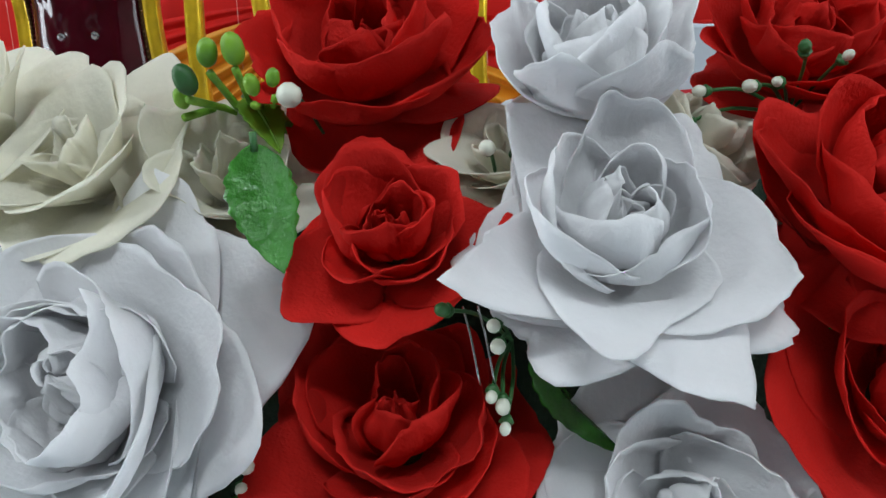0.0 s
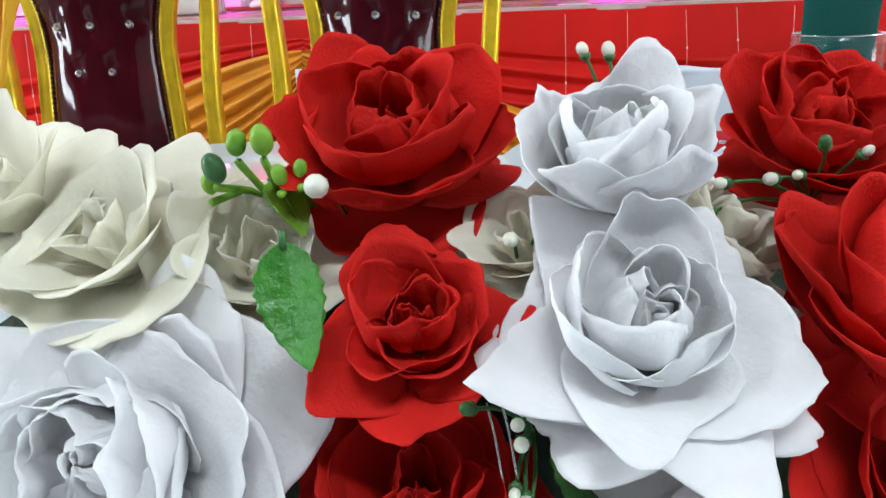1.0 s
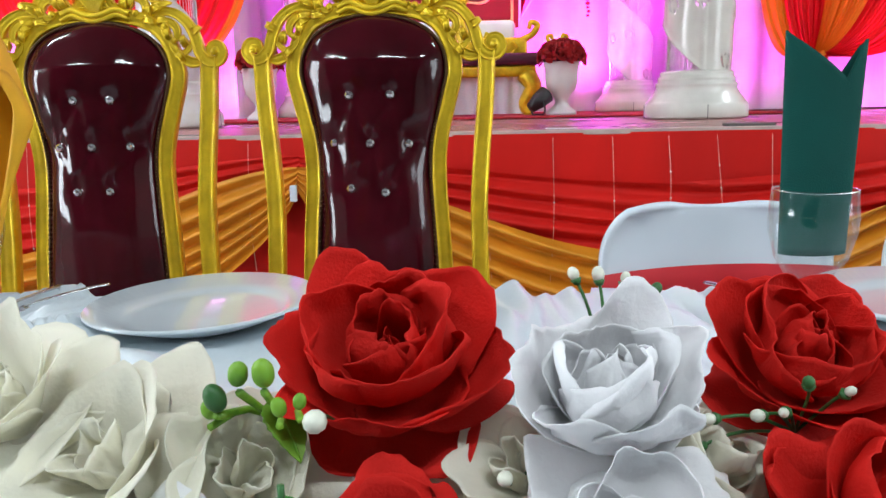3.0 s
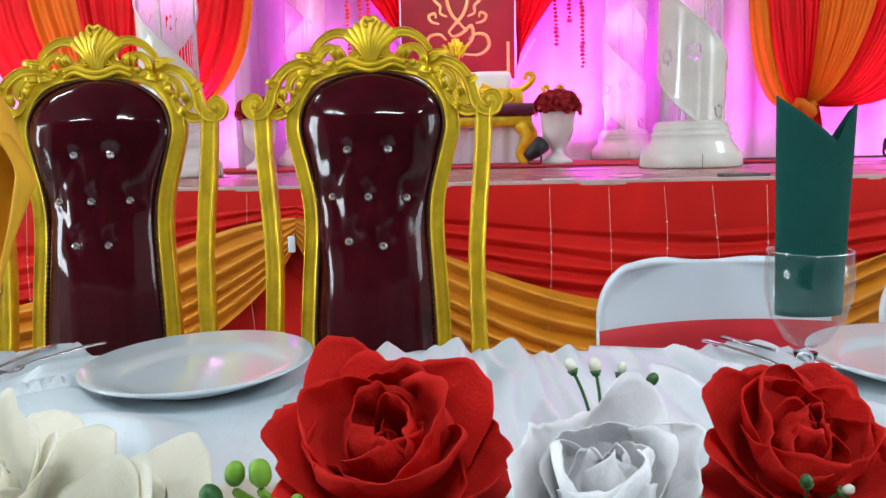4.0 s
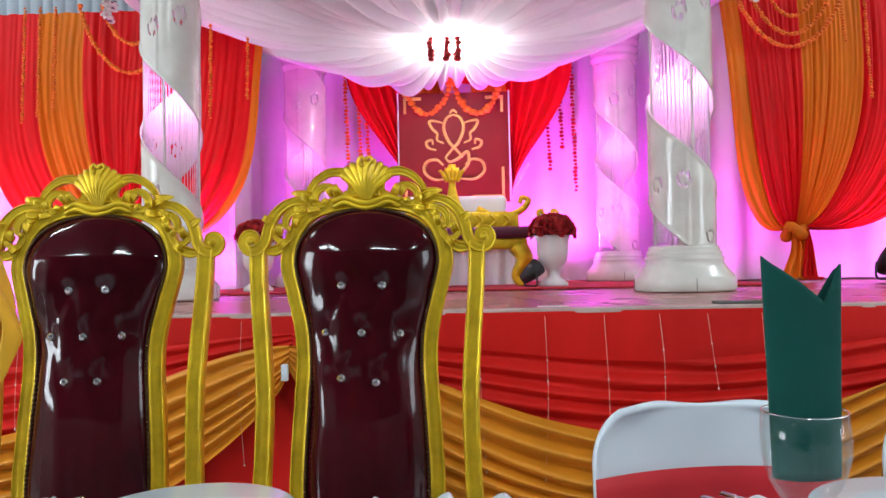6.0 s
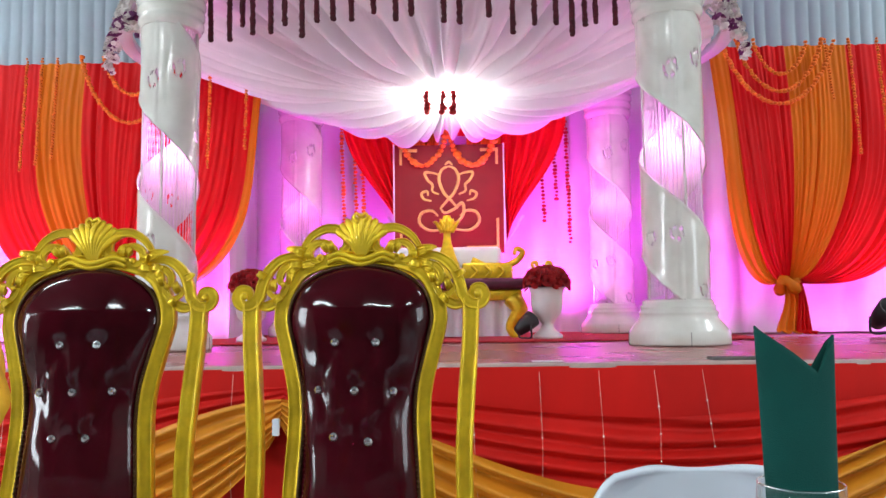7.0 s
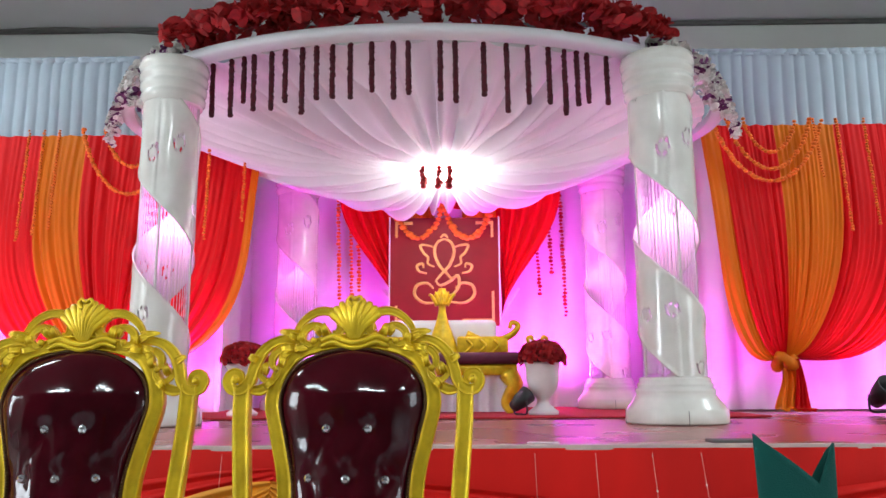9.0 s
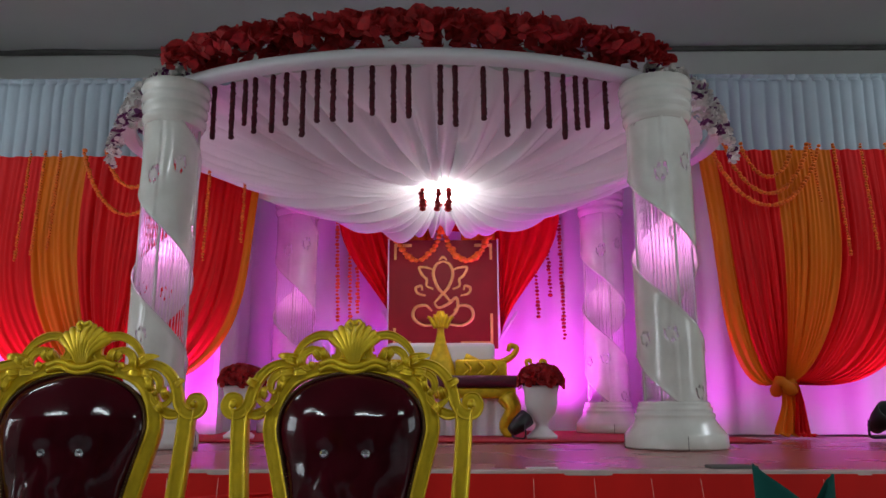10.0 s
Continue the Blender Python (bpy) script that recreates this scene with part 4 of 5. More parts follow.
        ribbon("crest_scroll", [(0.056, 1.230), (0.072, 1.249), (0.098, 1.254), (0.116, 1.241), (0.118, 1.221), (0.104, 1.211), (0.092, 1.216)], 0.0045, 0.0095, 36, -0.010, curl=0.001)
        ribbon("crest_scroll", [(0.146, 1.200), (0.168, 1.200), (0.184, 1.186), (0.187, 1.166), (0.177, 1.154)], 0.0045, 0.0095, 28, -0.010, curl=0.001)
        ribbon("crest_scroll", [(0.170, 1.158), (0.176, 1.138), (0.194, 1.128), (0.211, 1.138), (0.218, 1.158)], 0.0045, 0.0075, 28, -0.010)
        ribbon("crest_bar", [(0.196, 1.118), (0.214, 1.108), (0.236, 1.108)], 0.008, 0.013, 14, -0.002)
        part("crest_bead", ball(0.0085, P(s * 0.095, 1.219, -0.018), 10, 7), "gold", th)
        part("crest_bead", ball(0.0075, P(s * 0.178, 1.156, -0.016), 10, 7), "gold", th)
        part("scroll_eye", ball(0.0085, P(s * 0.269, 1.130, -0.018), 10, 7), "gold", th)
        # acanthus leaves: a pointed blade with a raised spine
        for lx, lz, dx, dz, L in ((0.132, 1.236, 0.95, 0.12, 0.046), (0.130, 1.226, 0.9, 0.35, 0.030), (0.066, 1.232, 0.25, 1.0, 0.028), (0.078, 1.236, 0.6, 0.8, 0.024), (0.150, 1.196, 0.55, -0.5, 0.034), (0.140, 1.205, 0.9, -0.1, 0.034), (0.160, 1.188, 0.2, -1.0, 0.030), (0.186, 1.128, 0.6, -0.7, 0.022), (0.205, 1.146, -0.3, 1.0, 0.024), (0.222, 1.176, 0.9, 0.5, 0.020), (0.110, 1.206, 0.9, -0.2, 0.034), (0.120, 1.216, 0.2, 1.0, 0.022)):
            leaf_pts = smooth_line([P(s * lx, lz, -0.006), P(s * (lx + dx * L * 0.55), lz + dz * L * 0.5, -0.020), P(s * (lx + dx * L), lz + dz * L, -0.008)], 10)
            part("acanthus_leaf", sweep(leaf_pts, [0.002 + 0.0075 * math.sin(math.pi * min(1, 0.3 + 0.7 * i / 10)) for i in range(11)], section=MOULD), "gold", th)
    # fluted fan shell in the middle
    for k in range(-4, 5):
        a = k * 0.21
        tip = (0.064 * math.sin(a * 1.35), 1.226 + 0.096 * math.cos(a * 0.85) - 0.0035 * abs(k))
        pts = smooth_line([P(0.012 * math.sin(a), 1.220, -0.014), P(tip[0] * 0.42, 1.220 + (tip[1] - 1.220) * 0.5, -0.024 + 0.001 * abs(k)), P(tip[0], tip[1], -0.012 + 0.001 * abs(k))], 14)
        part("shell_lobe", sweep(pts, [0.0032 + 0.0068 * (i / 14) ** 0.9 - (0.004 if i == 14 else 0) for i in range(15)], 8), "gold", th)
    part("shell_heart", sweep(smooth_line([P(-0.006, 1.300, -0.026), P(-0.016, 1.312, -0.027), P(-0.010, 1.322, -0.024), P(0, 1.314, -0.026), P(0.010, 1.322, -0.024), P(0.016, 1.312, -0.027), P(0.006, 1.300, -0.026), P(0, 1.27, -0.028)], 30), 0.0038, 6), "gold", th)
    part("shell_back", surf(lambda u, v: P((2 * u - 1) * (0.012 + 0.048 * v), 1.215 + 0.09 * v * (1 - 0.12 * (2 * u - 1) ** 2), -0.004), 8, 8, -0.008), "gold", th)
    for dz, r in ((0.0, 0.0075), (-0.012, 0.006)):
        wave = smooth_line([P(-0.078, 1.218 + dz, -0.012), P(-0.05, 1.228 + dz, -0.018), P(-0.022, 1.218 + dz, -0.02), P(0, 1.214 + dz, -0.02), P(0.022, 1.218 + dz, -0.02), P(0.05, 1.228 + dz, -0.018), P(0.078, 1.218 + dz, -0.012)], 30)
        part("shell_base", sweep(wave, r, 8), "gold", th)
    # seat and legs
    part("seat", box(-0.25, -0.50, 0.40, 0.25, -0.06, 0.50, 0.03), "leather", th, "maroon padded seat")
    part("seat_rail", box(-0.265, -0.51, 0.33, 0.265, -0.045, 0.40, 0.01), "gold", th)
    for s in (-1, 1):
        part("front_leg", sweep(smooth_line([(s * 0.23, -0.47, 0.34), (s * 0.245, -0.49, 0.22), (s * 0.22, -0.47, 0.08), (s * 0.235, -0.5, 0.0)], 14), [0.035 - 0.001 * i for i in range(15)], 8), "gold", th)
    return th


throne(-0.222, 1.745, 0, "gold carved throne chair with glossy maroon buttoned back", [(-0.050, 1.025), (0.040, 1.025), (-0.087, 0.921), (-0.005, 0.920), (0.078, 0.917), (-0.050, 0.822), (0.026, 0.812)])
throne(-0.862, 1.765, 3, "gold carved throne chair with maroon buttoned back turned slightly", [(-0.040, 1.025), (0.042, 1.025), (-0.082, 0.920), (-0.003, 0.920), (0.078, 0.920), (-0.042, 0.820), (0.032, 0.820)])

# ---- white plastic chairs ----


def plastic_chair(x, y, sash_mat, word):
    c = thing("plastic_chair", f"white plastic chair with {word} sash round its back", "chair", "white plastic chairs", Matrix.Translation((x, y, 0)))
    W = 0.185

    def back(u, v):
        s = 2 * u - 1
        z = 0.50 + 0.328 * v
        t = clamp((0.828 - z) / 0.085)
        w = W * (1 - 0.36 * (1 - math.sqrt(max(0, 1 - (1 - t) ** 2))))
        return (w * s, 0.05 * s * s * -1 + 0.03 * (v - 0.5), z - 0.004 * s * s * v)
    part("backrest", surf(back, 32, 60, 0.012), "plastic", c)

    def sash(u, v):
        s = 2 * u - 1
        z = 0.595 + 0.134 * v + 0.006 * s
        return ((W + 0.004) * s, -0.05 * s * s + 0.03 * ((z - 0.5) / 0.328 - 0.5) - 0.008 - 0.004 * math.sin(v * 9), z)
    part("sash", surf(sash, 28, 10), sash_mat, c, "satin sash")

    def sash_back(u, v):
        p = sash(u, v)
        return (p[0], p[1] + 0.03, p[2])
    part("sash", surf(sash_back, 28, 10), sash_mat, c, "satin sash")
    part("seat", box(-0.19, -0.36, 0.42, 0.19, 0.0, 0.45, 0.012), "plastic", c)
    for sx in (-1, 1):
        part("leg", sweep([(sx * 0.17, -0.02, 0.7), (sx * 0.18, 0.0, 0.44), (sx * 0.2, 0.06, 0.0)], 0.014, 8), "plastic", c)
        part("leg", sweep([(sx * 0.17, -0.33, 0.43), (sx * 0.19, -0.37, 0.0)], 0.014, 8), "plastic", c)
    return c


plastic_chair(0.393, 1.27, "sash", "a red")
plastic_chair(0.85, 1.27, "orange_cloth", "an orange")

# ---- table ----
TZ = 0.742
tb = thing("banquet_table", "long banquet table under a white satin cloth", "table")
part("tabletop", box(-2.2, -0.55, TZ - 0.03, 2.2, 0.985, TZ, 0.004), "stone_white", tb, smooth=False)
for lx in (-2.0, 2.0):
    for ly in (-0.45, 0.86):
        part("leg", moved(lathe([(0.02, 0.0), (0.02, TZ - 0.03)], 12), Matrix.Translation((lx, ly, 0))), "steel", tb)


def wrinkle(x, y):
    """Long soft folds that fan out from the far edge, lying across to one side on the left."""
    a = 0.004 * wob(x * 6, y * 6, 2.0)
    bend = -0.1 + 1.3 * ease((-0.15 - x) * 3)
    d = x + bend * (0.95 - y)
    e = y - 0.3 * x
    for k, (wave, amp) in enumerate(((0.078, 0.028), (0.036, 0.011))):
        mask = clamp(0.72 + 1.3 * wob(d * 5 + 7 * k, e * 1.7, 9 + k), 0.12, 1.0)
        ph = d / wave + 0.9 * wob(d * 5, e * 2.2, k) + 0.12 * wob(d * 14, e * 8, k + 4)
        f = ph - math.floor(ph)
        a += amp * mask * (ease(f / 0.7) if f < 0.7 else 1 - ease((f - 0.7) / 0.3))
    for cx, cy in ((-0.338, 0.905), (0.545, 0.90)):
        a *= 0.15 + 0.85 * ease((math.hypot(x - cx, y - cy) - 0.10) / 0.06)
    a *= ease((math.hypot(x - 0.353, y - 0.80) - 0.03) / 0.04) * ease((math.hypot(x + 0.6, y - 0.86) - 0.03) / 0.05)
    return clamp(a - 0.008, -0.004, 0.040)


def cloth_fn(u, v):
    x = 2.25 * math.copysign(abs(2 * u - 1) ** 1.7, 2 * u - 1)
    s = -0.62 + 2.22 * v
    edge = 1.0 + 0.008 * wob(x * 6)
    if s < edge:
        near = clamp((s - (edge - 0.12)) / 0.12)
        return (x, s, TZ + 0.006 + max(wrinkle(x, s), -0.004) + 0.006 * near * (0.5 + 0.5 * math.sin(x * 38 + 4 * wob(x * 5))))
    fall = s - edge
    return (x, edge + 0.012 + 0.02 * math.sin(x * 30 + 3 * wob(x * 3)) * clamp(fall * 4), TZ + 0.006 - fall + 0.008 * math.sin(x * 38 + 4 * wob(x * 5)) * clamp(1 - fall * 6))


tagged(part("tablecloth", surf(cloth_fn, 720, 300), "satin"), "crumpled white satin tablecloth over the banquet table", "tablecloth")


def dinner_plate(x, y, r):
    p = tagged(part("dinner_plate", lathe([(0.0, 0.006), (r * 0.55, 0.004), (r * 0.6, 0.0), (r * 0.66, 0.004), (r * 0.98, 0.022), (r, 0.0245), (r * 0.985, 0.027), (r * 0.7, 0.011), (r * 0.6, 0.009), (0.0, 0.0095)], 64), "porcelain"), "white glossy porcelain dinner plate on the satin cloth", "plate", "dinner plates")
    p.matrix_basis = Matrix.Translation((x, y, TZ + 0.004)) @ pose(0, 0, 0, 0.5, -1.0, 0)
    return p


dinner_plate(-0.338, 0.905, 0.139)
dinner_plate(0.545, 0.90, 0.139)


def fork(x, y, rz, name="fork"):
    f = thing(name, "stainless steel fork lying on the satin cloth", "fork", "cutlery", Matrix.Translation((x, y, TZ + 0.022)) @ pose(0, 0, 0, -3, 0, rz) @ Matrix.Scale(0.75, 4))
    part("handle", sweep(smooth_line([(0, -0.12, 0), (0, -0.08, 0.003), (0, 0.0, 0.004), (0, 0.03, 0.002)], 16), [0.0085 - 0.0003 * i for i in range(17)], 8, 0.3, up=(0, 0, 1)), "steel", f)
    part("head", surf(lambda u, v: (-0.011 + 0.022 * u, 0.03 + 0.03 * v, 0.002 - 0.004 * math.sin(v * 3)), 4, 4, 0.0015), "steel", f)
    for k in range(4):
        xx = -0.0095 + k * 0.0063
        part("tine", sweep([(xx, 0.058, 0.001), (xx, 0.075, 0.0), (xx, 0.092, 0.006)], [0.0017, 0.0015, 0.0008], 5), "steel", f)
    return f


def knife(x, y, rz):
    f = thing("knife", "stainless steel knife lying on the satin cloth", "knife", "cutlery", Matrix.Translation((x, y, TZ + 0.025)) @ pose(0, 0, 0, 0, 0, rz) @ Matrix.Scale(0.75, 4))
    part("handle", sweep([(0, -0.11, 0), (0, -0.06, 0), (0, 0.0, 0)], [0.008, 0.007, 0.006], 8, 0.5, up=(0, 0, 1)), "steel", f)
    part("blade", box(-0.008, 0.0, -0.001, 0.008, 0.11, 0.001, 0.0008), "steel", f)


fork(-0.585, 0.905, 168)
fork(-0.553, 0.925, 148)
fork(0.343, 0.898, -150)
knife(0.372, 0.925, -148)


def goblet(x, y):
    g = thing("goblet", "clear stemmed water glass holding a folded napkin", "glass", "water glasses", Matrix.Translation((x, y, TZ + 0.012)))
    prof = [(0.0, 0.0), (0.031, 0.0), (0.0315, 0.002), (0.012, 0.006), (0.0075, 0.012), (0.008, 0.032), (0.0125, 0.043), (0.022, 0.056), (0.036, 0.078), (0.043, 0.103), (0.0436, 0.118), (0.0415, 0.143), (0.0405, 0.1435), (0.040, 0.142), (0.042, 0.118), (0.0415, 0.103), (0.0345, 0.079), (0.021, 0.059), (0.010, 0.050), (0.0, 0.0495)]
    prof = [(r, z * 1.08) for r, z in prof]
    foot = part("foot", lathe(prof[:4] + [(0.0, prof[3][1])], 40), "glass", g)
    stem = part("stem", lathe([(0.0, prof[3][1])] + prof[3:7] + [(0.0, prof[6][1])], 24), "thick_glass", g)
    bowl = part("bowl", lathe([(0.0, prof[6][1] + 0.0003)] + prof[7:], 48), "glass", g)
    rim = part("rim", sweep([(0.041 * math.cos(k * math.pi / 24), 0.041 * math.sin(k * math.pi / 24), 0.155) for k in range(48)], 0.0009, 6, closed=True, up=(0, 0, 1)), "thick_glass", g)
    rim.visible_shadow = False
    foot.visible_shadow = stem.visible_shadow = False
    bowl.visible_shadow = False
    return g


goblet(0.350, 0.80)
goblet(-0.60, 0.86)
np1 = thing("green_napkin", "dark green cloth napkin folded upright in the water glass", "napkin", at=Matrix.Translation((0.351, 0.80, TZ)))


def green(u, v):
    a = 2 * math.pi * u * 1.12 + 0.4
    squash = 0.35 + 0.2 * (1 - v)
    r = 0.035 + 0.006 * v + 0.003 * math.sin(a * 2)
    c = math.cos(a)
    top = 0.326 - 0.048 * clamp((c + 1) / 1.45) if c < 0.45 else 0.278 + 0.038 * clamp((c - 0.45) / 0.5)
    z = 0.100 + (top - 0.100) * v
    if u > 0.9:
        r *= 0.93
    return (r * c, r * math.sin(a) * squash, z)


part("cloth", surf(green, 56, 24, 0.0015), "green_napkin", np1)
np2 = thing("yellow_napkin", "yellow cloth napkin fanned out of the water glass", "napkin", at=Matrix.Translation((-0.592, 0.86, TZ)))


def yellow(u, v):
    s = 2 * u - 1
    w = 0.034 + 0.10 * v ** 1.3 * (1 - 0.55 * clamp(v - 0.75) * 4)
    z = 0.09 + 0.285 * v - 0.07 * s * s * v
    return (w * s * 0.95 + 0.012 * math.sin(v * 3), 0.026 * math.sin(s * 11 + 1.5 * v) * (0.4 + v) - 0.01, z)


part("cloth", surf(yellow, 60, 22, 0.002), "yellow_napkin", np2)

# ---- flowers on the table ----


def petal_geo(rho0, length, width, lean0, lean1, curl, ruffle, point, seed, nu=30, nv=16):
    """One cloth petal about the z axis: it starts at rho0 and opens from lean0 to lean1 degrees from upright."""
    rng = random.Random(seed)
    ph = rng.uniform(0, 6)
    skew = rng.uniform(-0.22, 0.22)
    bias = rng.uniform(-0.25, 0.25)
    notch = rng.uniform(0.0, 0.05)

    def fn(u, v):
        s = 2 * u - 1
        c = s - bias * (1 - s * s)
        L = length * (0.40 + 0.60 * max(0.0, 1 - abs(c) ** 2.4) ** 0.55 + point * max(0, 1 - abs(c) * 1.3) ** 1.2 - notch * math.cos(s * 6 + ph) - 0.03 * wob(s * 7, ph))
        tl = v * L / length
        rho, z = rho0, 0.0
        n = 8
        for i in range(n):
            t = (i + 0.5) / n * tl
            a = radians(lean0 + (lean1 - lean0) * t ** 1.2 + curl * max(0, t - 0.70) / 0.30 * (0.6 + 0.4 * math.sin(s * 2 + ph)))
            rho += length * tl / n * math.sin(a)
            z += length * tl / n * math.cos(a)
        W = width * (0.40 + 0.60 * math.sin(math.pi * min(1, 0.10 + 0.55 * tl ** 0.8)))
        ang = s * min(W / max(rho, 0.16 * length), 1.7) + skew * v
        wave = ruffle * v * v * math.sin(s * 4 + ph) + ruffle * 0.7 * v * math.sin(s * 2.1 + ph * 2)
        crease = 0.022 * length * v * math.exp(-((s - 0.2 * bias) / 0.13) ** 2)
        crumple = length * (0.15 * wob(s * 1.3 + ph, v * 1.8, seed) + 0.075 * wob(s * 3.0 + ph, v * 2.6, seed + 5) + 0.028 * wob(s * 7, v * 4, seed) + 0.012 * wob(s * 17, v * 3, seed)) * (0.2 + v)
        rr = max(rho + wave * 0.7 - crease + crumple, 0.0)
        return (rr * math.cos(ang), rr * math.sin(ang), z + wave * 0.6 + crumple * 0.5)
    return surf(fn, nu, nv, 0.0003)


# layers: count, rho0, length, width, lean0, lean1, curl
BROAD = [(4, 0.02, 0.60, 0.50, 20, -30, 4), (4, 0.06, 0.76, 0.74, 44, -24, 10), (5, 0.10, 0.90, 0.90, 62, 2, 22), (5, 0.12, 1.0, 0.95, 78, 56, 30)]
CUP = [(4, 0.02, 0.80, 0.60, 26, -60, 2), (4, 0.06, 0.98, 0.80, 42, -40, 4), (5, 0.10, 1.12, 0.92, 58, -18, 8), (5, 0.12, 1.26, 0.92, 70, 2, 12)]
REDCUP = [(4, 0.03, 0.70, 0.66, 28, -56, 4), (4, 0.06, 0.90, 0.90, 50, -40, 8), (5, 0.10, 1.06, 1.0, 68, -20, 14), (5, 0.12, 1.14, 1.0, 82, 12, 20), (3, 0.12, 0.95, 1.0, 88, 100, -16)]
FULL = [(4, 0.02, 0.56, 0.60, 30, -80, 2), (4, 0.04, 0.70, 0.80, 52, -70, 4), (5, 0.08, 0.82, 0.86, 66, -42, 8), (5, 0.12, 0.90, 0.90, 76, -8, 12), (5, 0.14, 0.98, 0.92, 80, 40, 18), (6, 0.14, 1.02, 0.86, 86, 78, 20)]
LOOSE = [(3, 0.04, 0.72, 0.74, 28, -10, 16), (4, 0.08, 0.92, 1.0, 46, 34, 30), (4, 0.10, 1.05, 1.1, 68, 72, 40)]


def rose(name, mat, where, facing, R, spin, seed, label, layers=None, pointy=0.1, openness=1.0, group="roses of the table flowers"):
    """A cloth rose of radius about R that faces along facing."""
    q = Vector(facing).normalized().to_track_quat("Z", "Y").to_matrix().to_4x4()
    at = Matrix.Translation(where) @ q @ pose(0, 0, 0, 0, 0, spin) @ Matrix.Translation((0, 0, -R * 0.45))
    th = thing(name, label, "rose", group, at)
    rng = random.Random(seed)
    layers = layers or BROAD
    k = 0
    for li, (count, rho0, length, width, l0, l1, curl) in enumerate(layers):
        for i in range(count):
            k += 1
            jit = lambda a: rng.uniform(-a, a)
            geo = petal_geo(rho0 * R, length * R * (1 + jit(0.07)), width * R * (1 + jit(0.1)), (l0 + jit(5)) * openness, (l1 + jit(8)) * openness, curl * (1 + jit(0.5)), 0.050 * R * (1 + li * 0.45), pointy * (0.3 + 0.7 * li / (len(layers) - 1)), seed * 100 + k)
            a = 360 / count * i + li * 37 + jit(10)
            part("petal", geo, mat, th, at=pose(0, 0, 0.02 * R * (4 - li), jit(5), jit(5), a))
    part("calyx", lathe([(0.0, -0.10 * R), (0.12 * R, -0.06 * R), (0.2 * R, 0.02 * R), (0.16 * R, 0.10 * R), (0.0, 0.2 * R)], 12), "stem" if mat == "red_petal" else mat, th)
    return th


W_LABEL = "white cloth rose with layered petals in the table flowers"
R_LABEL = "red cloth rose with folded petals in the table flowers"
C_LABEL = "cream cloth rose with loose petals in the table flowers"
rose("white_rose", "white_petal", (0.041, 0.193, 0.880), (0.05, -0.58, 0.82), 0.0365, 42, 11, W_LABEL, FULL, pointy=0.24)
rose("white_rose", "white_petal", (0.038, 0.234, 0.912), (0.0, -0.45, 0.90), 0.0310, 50, 12, "smaller white cloth rose half open above the others", CUP, pointy=0.22, openness=0.95)
rose("white_rose", "white_petal", (-0.112, 0.180, 0.840), (-0.15, -0.80, 0.55), 0.051, 75, 13, "large white cloth rose with wide outer petals", FULL, pointy=0.06, openness=0.95)
rose("white_rose", "white_petal", (0.061, 0.176, 0.795), (0.1, -0.7, 0.6), 0.042, 10, 14, W_LABEL, pointy=0.1)
rose("red_rose", "red_petal", (-0.033, 0.262, 0.919), (-0.05, -0.58, 0.82), 0.0405, 0, 21, R_LABEL, REDCUP, pointy=-0.02)
rose("red_rose", "red_petal", (-0.022, 0.203, 0.874), (0.0, -0.62, 0.78), 0.032, 40, 22, R_LABEL, pointy=-0.02)
rose("red_rose", "red_petal", (-0.023, 0.195, 0.817), (0.0, -0.45, 0.90), 0.046, 15, 23, R_LABEL, pointy=-0.02)
rose("red_rose", "red_petal", (0.124, 0.214, 0.876), (0.1, -0.5, 0.85), 0.041, 60, 24, R_LABEL, REDCUP, pointy=-0.02)
rose("red_rose", "red_petal", (0.125, 0.189, 0.826), (0.1, -0.7, 0.6), 0.042, 5, 25, R_LABEL, pointy=-0.02)
rose("red_rose", "red_petal", (0.112, 0.264, 0.916), (0.0, -0.55, 0.84), 0.0335, 33, 26, R_LABEL, REDCUP, pointy=0.02)
rose("cream_rose", "cream_petal", (-0.127, 0.238, 0.889), (-0.3, -0.5, 0.8), 0.041, 10, 31, C_LABEL, LOOSE, pointy=0.0)
rose("cream_rose", "cream_petal", (-0.171, 0.257, 0.901), (-0.2, -0.5, 0.9), 0.040, 50, 32, C_LABEL, LOOSE, pointy=0.0)
rose("cream_rose", "cream_petal", (-0.080, 0.240, 0.881), (0.25, -0.55, 0.75), 0.034, 80, 33, C_LABEL, LOOSE, pointy=0.05)
rose("cream_rose", "cream_petal", (0.0765, 0.243, 0.887), (0.5, -0.3, 0.7), 0.032, 80, 34, "pale cloth rose tucked behind the white roses", pointy=0.05)
rose("cream_rose", "cream_petal", (0.012, 0.240, 0.884), (-0.2, -0.45, 0.85), 0.029, 20, 36, "pale cloth rose tucked behind the white roses", LOOSE, pointy=0.1)
rose("white_rose", "white_petal", (-0.135, 0.205, 0.775), (-0.2, -0.8, 0.4), 0.045, 30, 35, W_LABEL, pointy=0.1)

# foam base, sized to show as shadow between the roses and hide the cloth
base = thing("foliage_mound", "dark green foam and foliage that also stands in for shade between the table flowers", "flower base", at=Matrix.Translation((-0.02, 0.285, TZ + 0.006)))


def mound(u, v):
    a = 2 * math.pi * u
    r = (1 - v) ** 0.6
    n = 1 + 0.12 * wob(math.cos(a) * 2, math.sin(a) * 2, v * 3)
    return (0.27 * r * math.cos(a) * n, 0.082 * r * math.sin(a) * n, 0.124 * math.sin(v * math.pi / 2) * n)


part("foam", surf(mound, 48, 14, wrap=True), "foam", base)


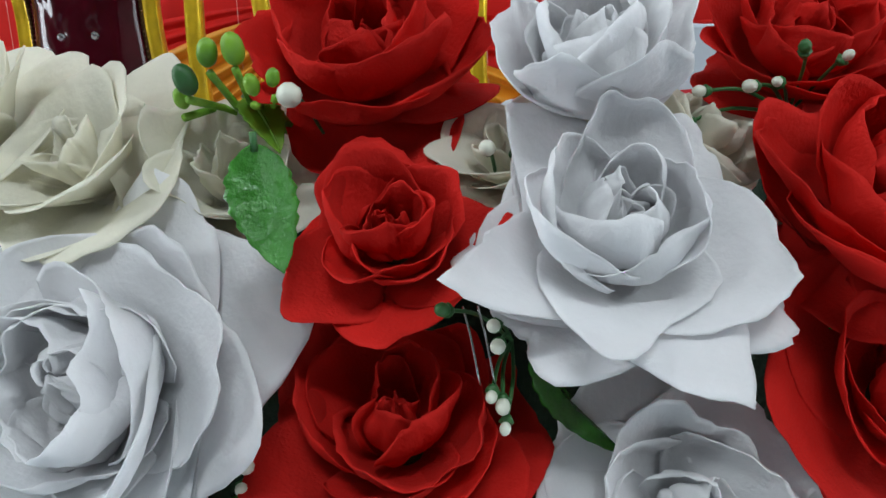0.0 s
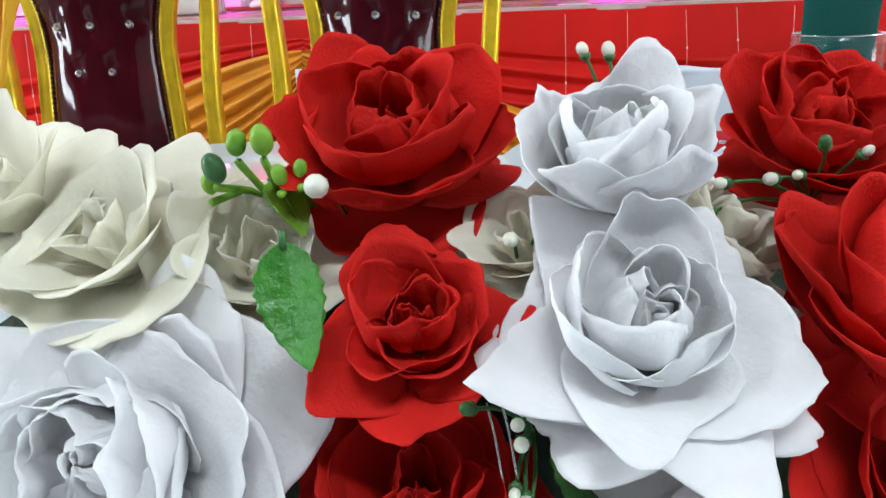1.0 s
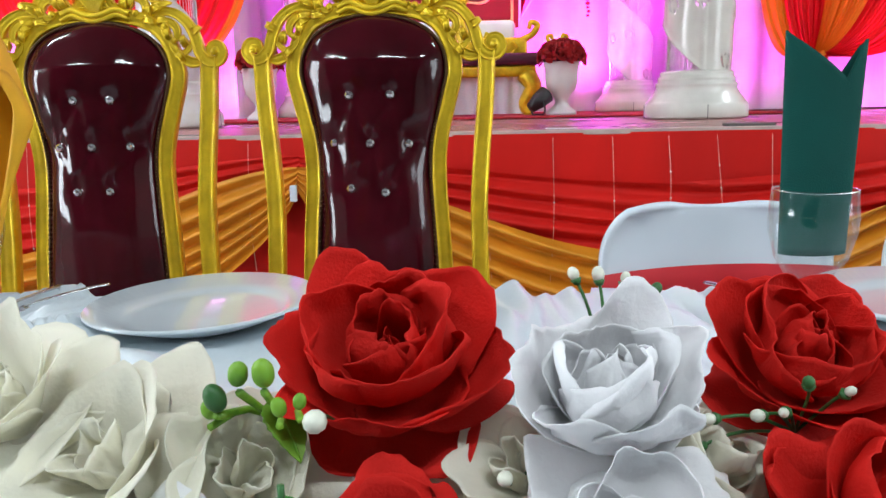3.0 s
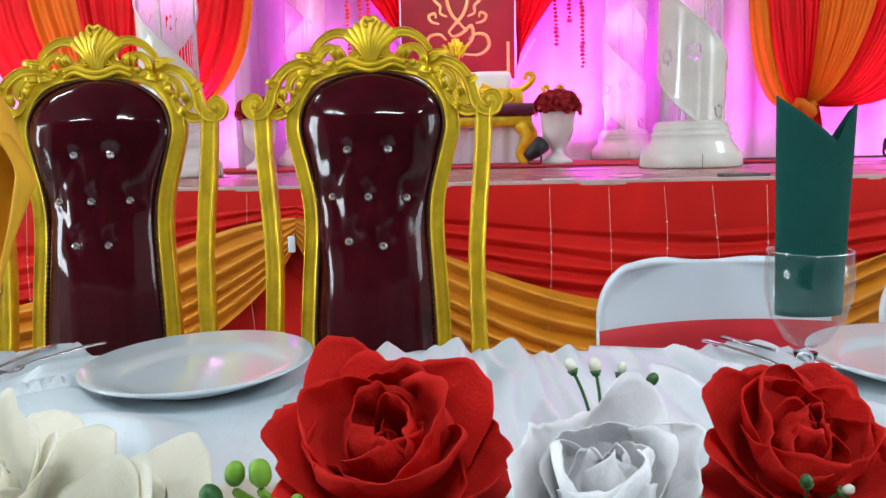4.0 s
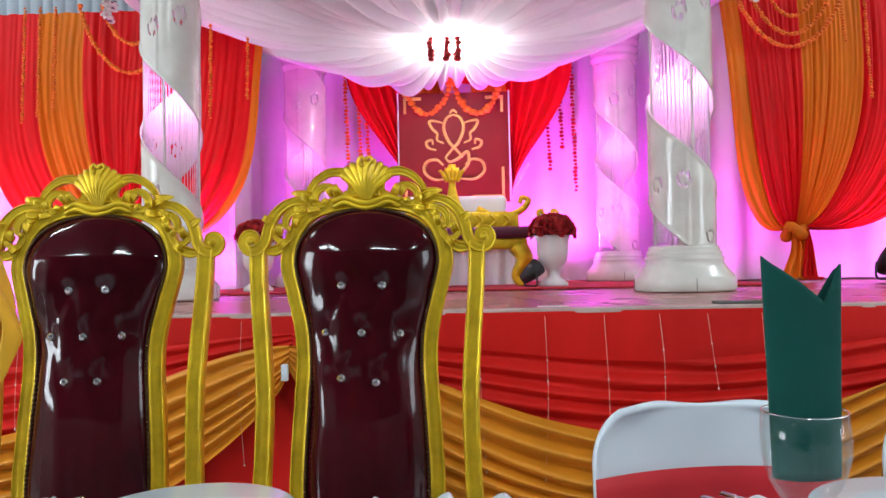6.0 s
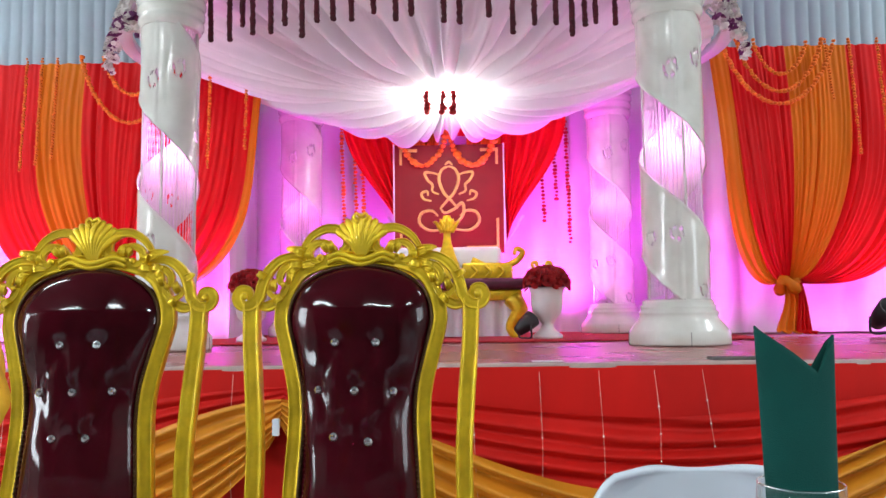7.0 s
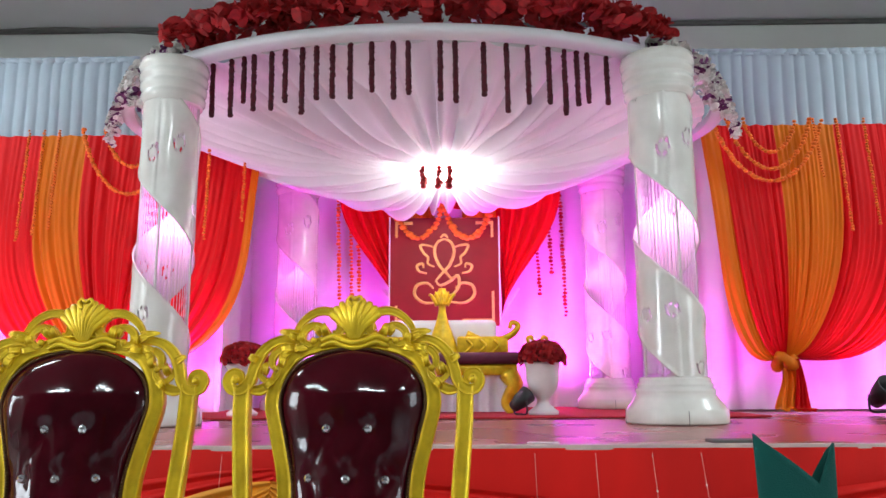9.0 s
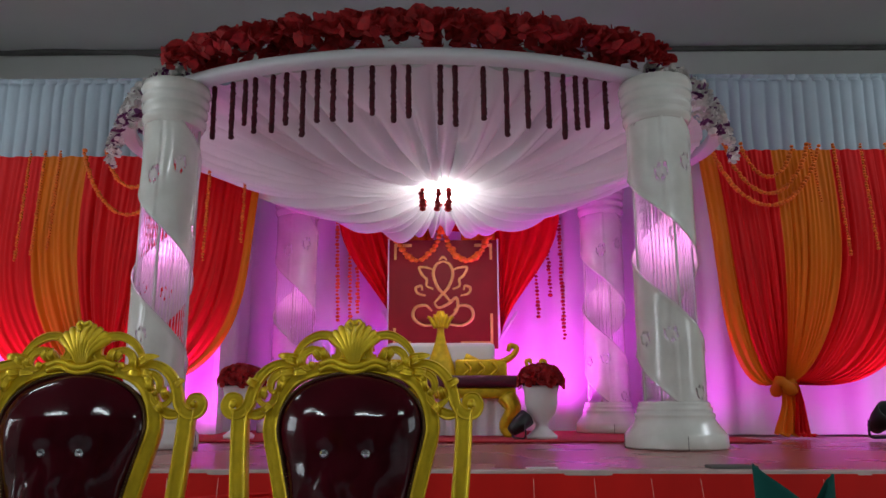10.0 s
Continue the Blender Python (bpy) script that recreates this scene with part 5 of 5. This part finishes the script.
def leaf_geo(L, W, fold=0.25, droop=0.3):
    def fn(u, v):
        s = 2 * u - 1
        w = W * math.sin(math.pi * v ** 0.75) ** 0.8 * (1 + 0.06 * math.cos(v * 50))
        vein = 0.03 * W * math.cos((v * 9 - abs(s) * 2.2) * 2 * math.pi) * (1 - abs(s) * 0.6)
        return (w * s, L * v, fold * w * abs(s) - droop * L * v * v + vein)
    return surf(fn, 12, 26, 0.0004)


def leaf(where, toward, L, W, roll=0, mat="leaf"):
    q = Vector(toward).normalized().to_track_quat("Y", "Z").to_matrix().to_4x4()
    th = thing("leaf", "glossy green veined plastic leaf among the roses", "leaf", "leaves of the table flowers", Matrix.Translation(where) @ q @ pose(0, 0, 0, 0, roll, 0))
    part("blade", leaf_geo(L, W), mat, th)
    part("midrib", sweep([(0, L * t / 8, -0.3 * L * (t / 8) ** 2 + 0.0006) for t in range(9)], [0.0008 - 0.00007 * t for t in range(9)], 5), mat, th)
    part("stalk", sweep([(0, 0.002, 0), (0, -0.003, -0.001)], 0.001, 6), "stem", th)
    return th


leaf((-0.054, 0.190, 0.903), (0.10, -0.22, -1), 0.033, 0.0092, 175)
leaf((0.10, 0.215, 0.838), (0.9, -0.2, 0.15), 0.045, 0.010, 20)
leaf((0.018, 0.205, 0.835), (0.4, -0.3, -0.9), 0.04, 0.010, 160)
leaf((0.02, 0.265, 0.880), (0.8, -0.4, 0.2), 0.03, 0.009, 30)
leaf((-0.06, 0.20, 0.80), (-0.4, -0.2, -0.6), 0.05, 0.013, 170)
leaf((0.10, 0.19, 0.79), (0.6, -0.3, -0.2), 0.045, 0.012, 40)


def spray(root, tips, r_bud, mat, group, label):
    s = thing("bud_spray", label, "bud spray", group)
    for k, tip in enumerate(tips):
        a, b = Vector(root), Vector(tip)
        mid = a.lerp(b, 0.55) + Vector((0.002 * math.sin(k * 3), -0.002, 0.004))
        part("stem", sweep(smooth_line([a, mid, b], 10), [0.0006] * 11, 6), "stem", s)
        d = (b - mid).normalized()
        part("bud", moved(ball(r_bud * (1 + 0.15 * math.sin(k * 2.2)), (0, 0, 0), 10, 7, 1.25), Matrix.Translation(b) @ d.to_track_quat("Z", "Y").to_matrix().to_4x4()), mat if k % 4 != 3 else "stem", s)
        part("cup", moved(lathe([(0.0, -0.0022), (0.0012, -0.002), (0.0022, 0.0), (0.0, 0.0005)], 8), Matrix.Translation(b - d * r_bud) @ d.to_track_quat("Z", "Y").to_matrix().to_4x4()), "stem", s)
    return s


B_LABEL = "spray of small white buds on green stems"
spray((0.012, 0.208, 0.835), [(0.006, 0.177, 0.856), (0.007, 0.177, 0.850), (0.005, 0.175, 0.836), (-0.007, 0.177, 0.861), (0.008, 0.175, 0.833), (0.0085, 0.175, 0.826)], 0.0019, "berry", "bud sprays", B_LABEL)
spray((0.104, 0.25, 0.893), [(0.071, 0.236, 0.904), (0.086, 0.236, 0.905), (0.094, 0.236, 0.906), (0.101, 0.236, 0.916), (0.067, 0.236, 0.894), (0.114, 0.236, 0.913)], 0.0019, "berry", "bud sprays", B_LABEL)
spray((0.045, 0.275, 0.905), [(0.033, 0.275, 0.9425), (0.042, 0.276, 0.942), (0.052, 0.277, 0.9405), (0.063, 0.277, 0.936)], 0.0021, "berry", "bud sprays", B_LABEL)
spray((0.01, 0.25, 0.87), [(0.006, 0.218, 0.893), (0.016, 0.222, 0.895)], 0.0025, "berry", "bud sprays", B_LABEL)
spray((-0.07, 0.20, 0.79), [(-0.068, 0.176, 0.813), (-0.064, 0.175, 0.815), (-0.066, 0.174, 0.808)], 0.0022, "berry", "bud sprays", B_LABEL)
spray((-0.05, 0.26, 0.89), [(-0.051, 0.221, 0.910)], 0.0038, "berry", "bud sprays", "single round white bud on a short stem")
lime = thing("lime_spray", "lime green plastic spray with oval bud leaves", "bud spray")
for k, (x, y, z, s) in enumerate((0.94 * a, 0.94 * b, 0.955 + 0.94 * (c - 0.955), d) for a, b, c, d in ((-0.072, 0.242, 0.921, 1.0), (-0.081, 0.244, 0.920, 0.9), (-0.089, 0.243, 0.912, 1.0), (-0.067, 0.24, 0.910, 0.7), (-0.060, 0.24, 0.912, 0.6), (-0.094, 0.25, 0.905, 0.7))):
    part("oval_leaf", moved(ball(0.0036 * s, (0, 0, 0), 10, 8, 1.45), Matrix.Translation((x, y, z)) @ pose(0, 0, 0, 20, 15 * math.sin(k * 2), 0)), "lime" if k != 2 else "stem", lime)
    part("stem", sweep([(x, y, z - 0.006), (x * 0.6 - 0.03, 0.25, 0.902), (-0.06, 0.262, 0.89)], 0.0014, 6), "lime", lime)
leaf((-0.072, 0.25, 0.905), (0.5, -0.6, -0.3), 0.024, 0.007, 0, "lime")
pin = thing("wire_pin", "thin bent steel florist wire between the roses", "wire")
for dx in (0.0, 0.004):
    part("wire", sweep(smooth_line([(-0.002 + dx, 0.185, 0.858), (0.0 + dx, 0.182, 0.85), (0.002 + dx, 0.178, 0.838)], 8), 0.00035, 5), "steel", pin)
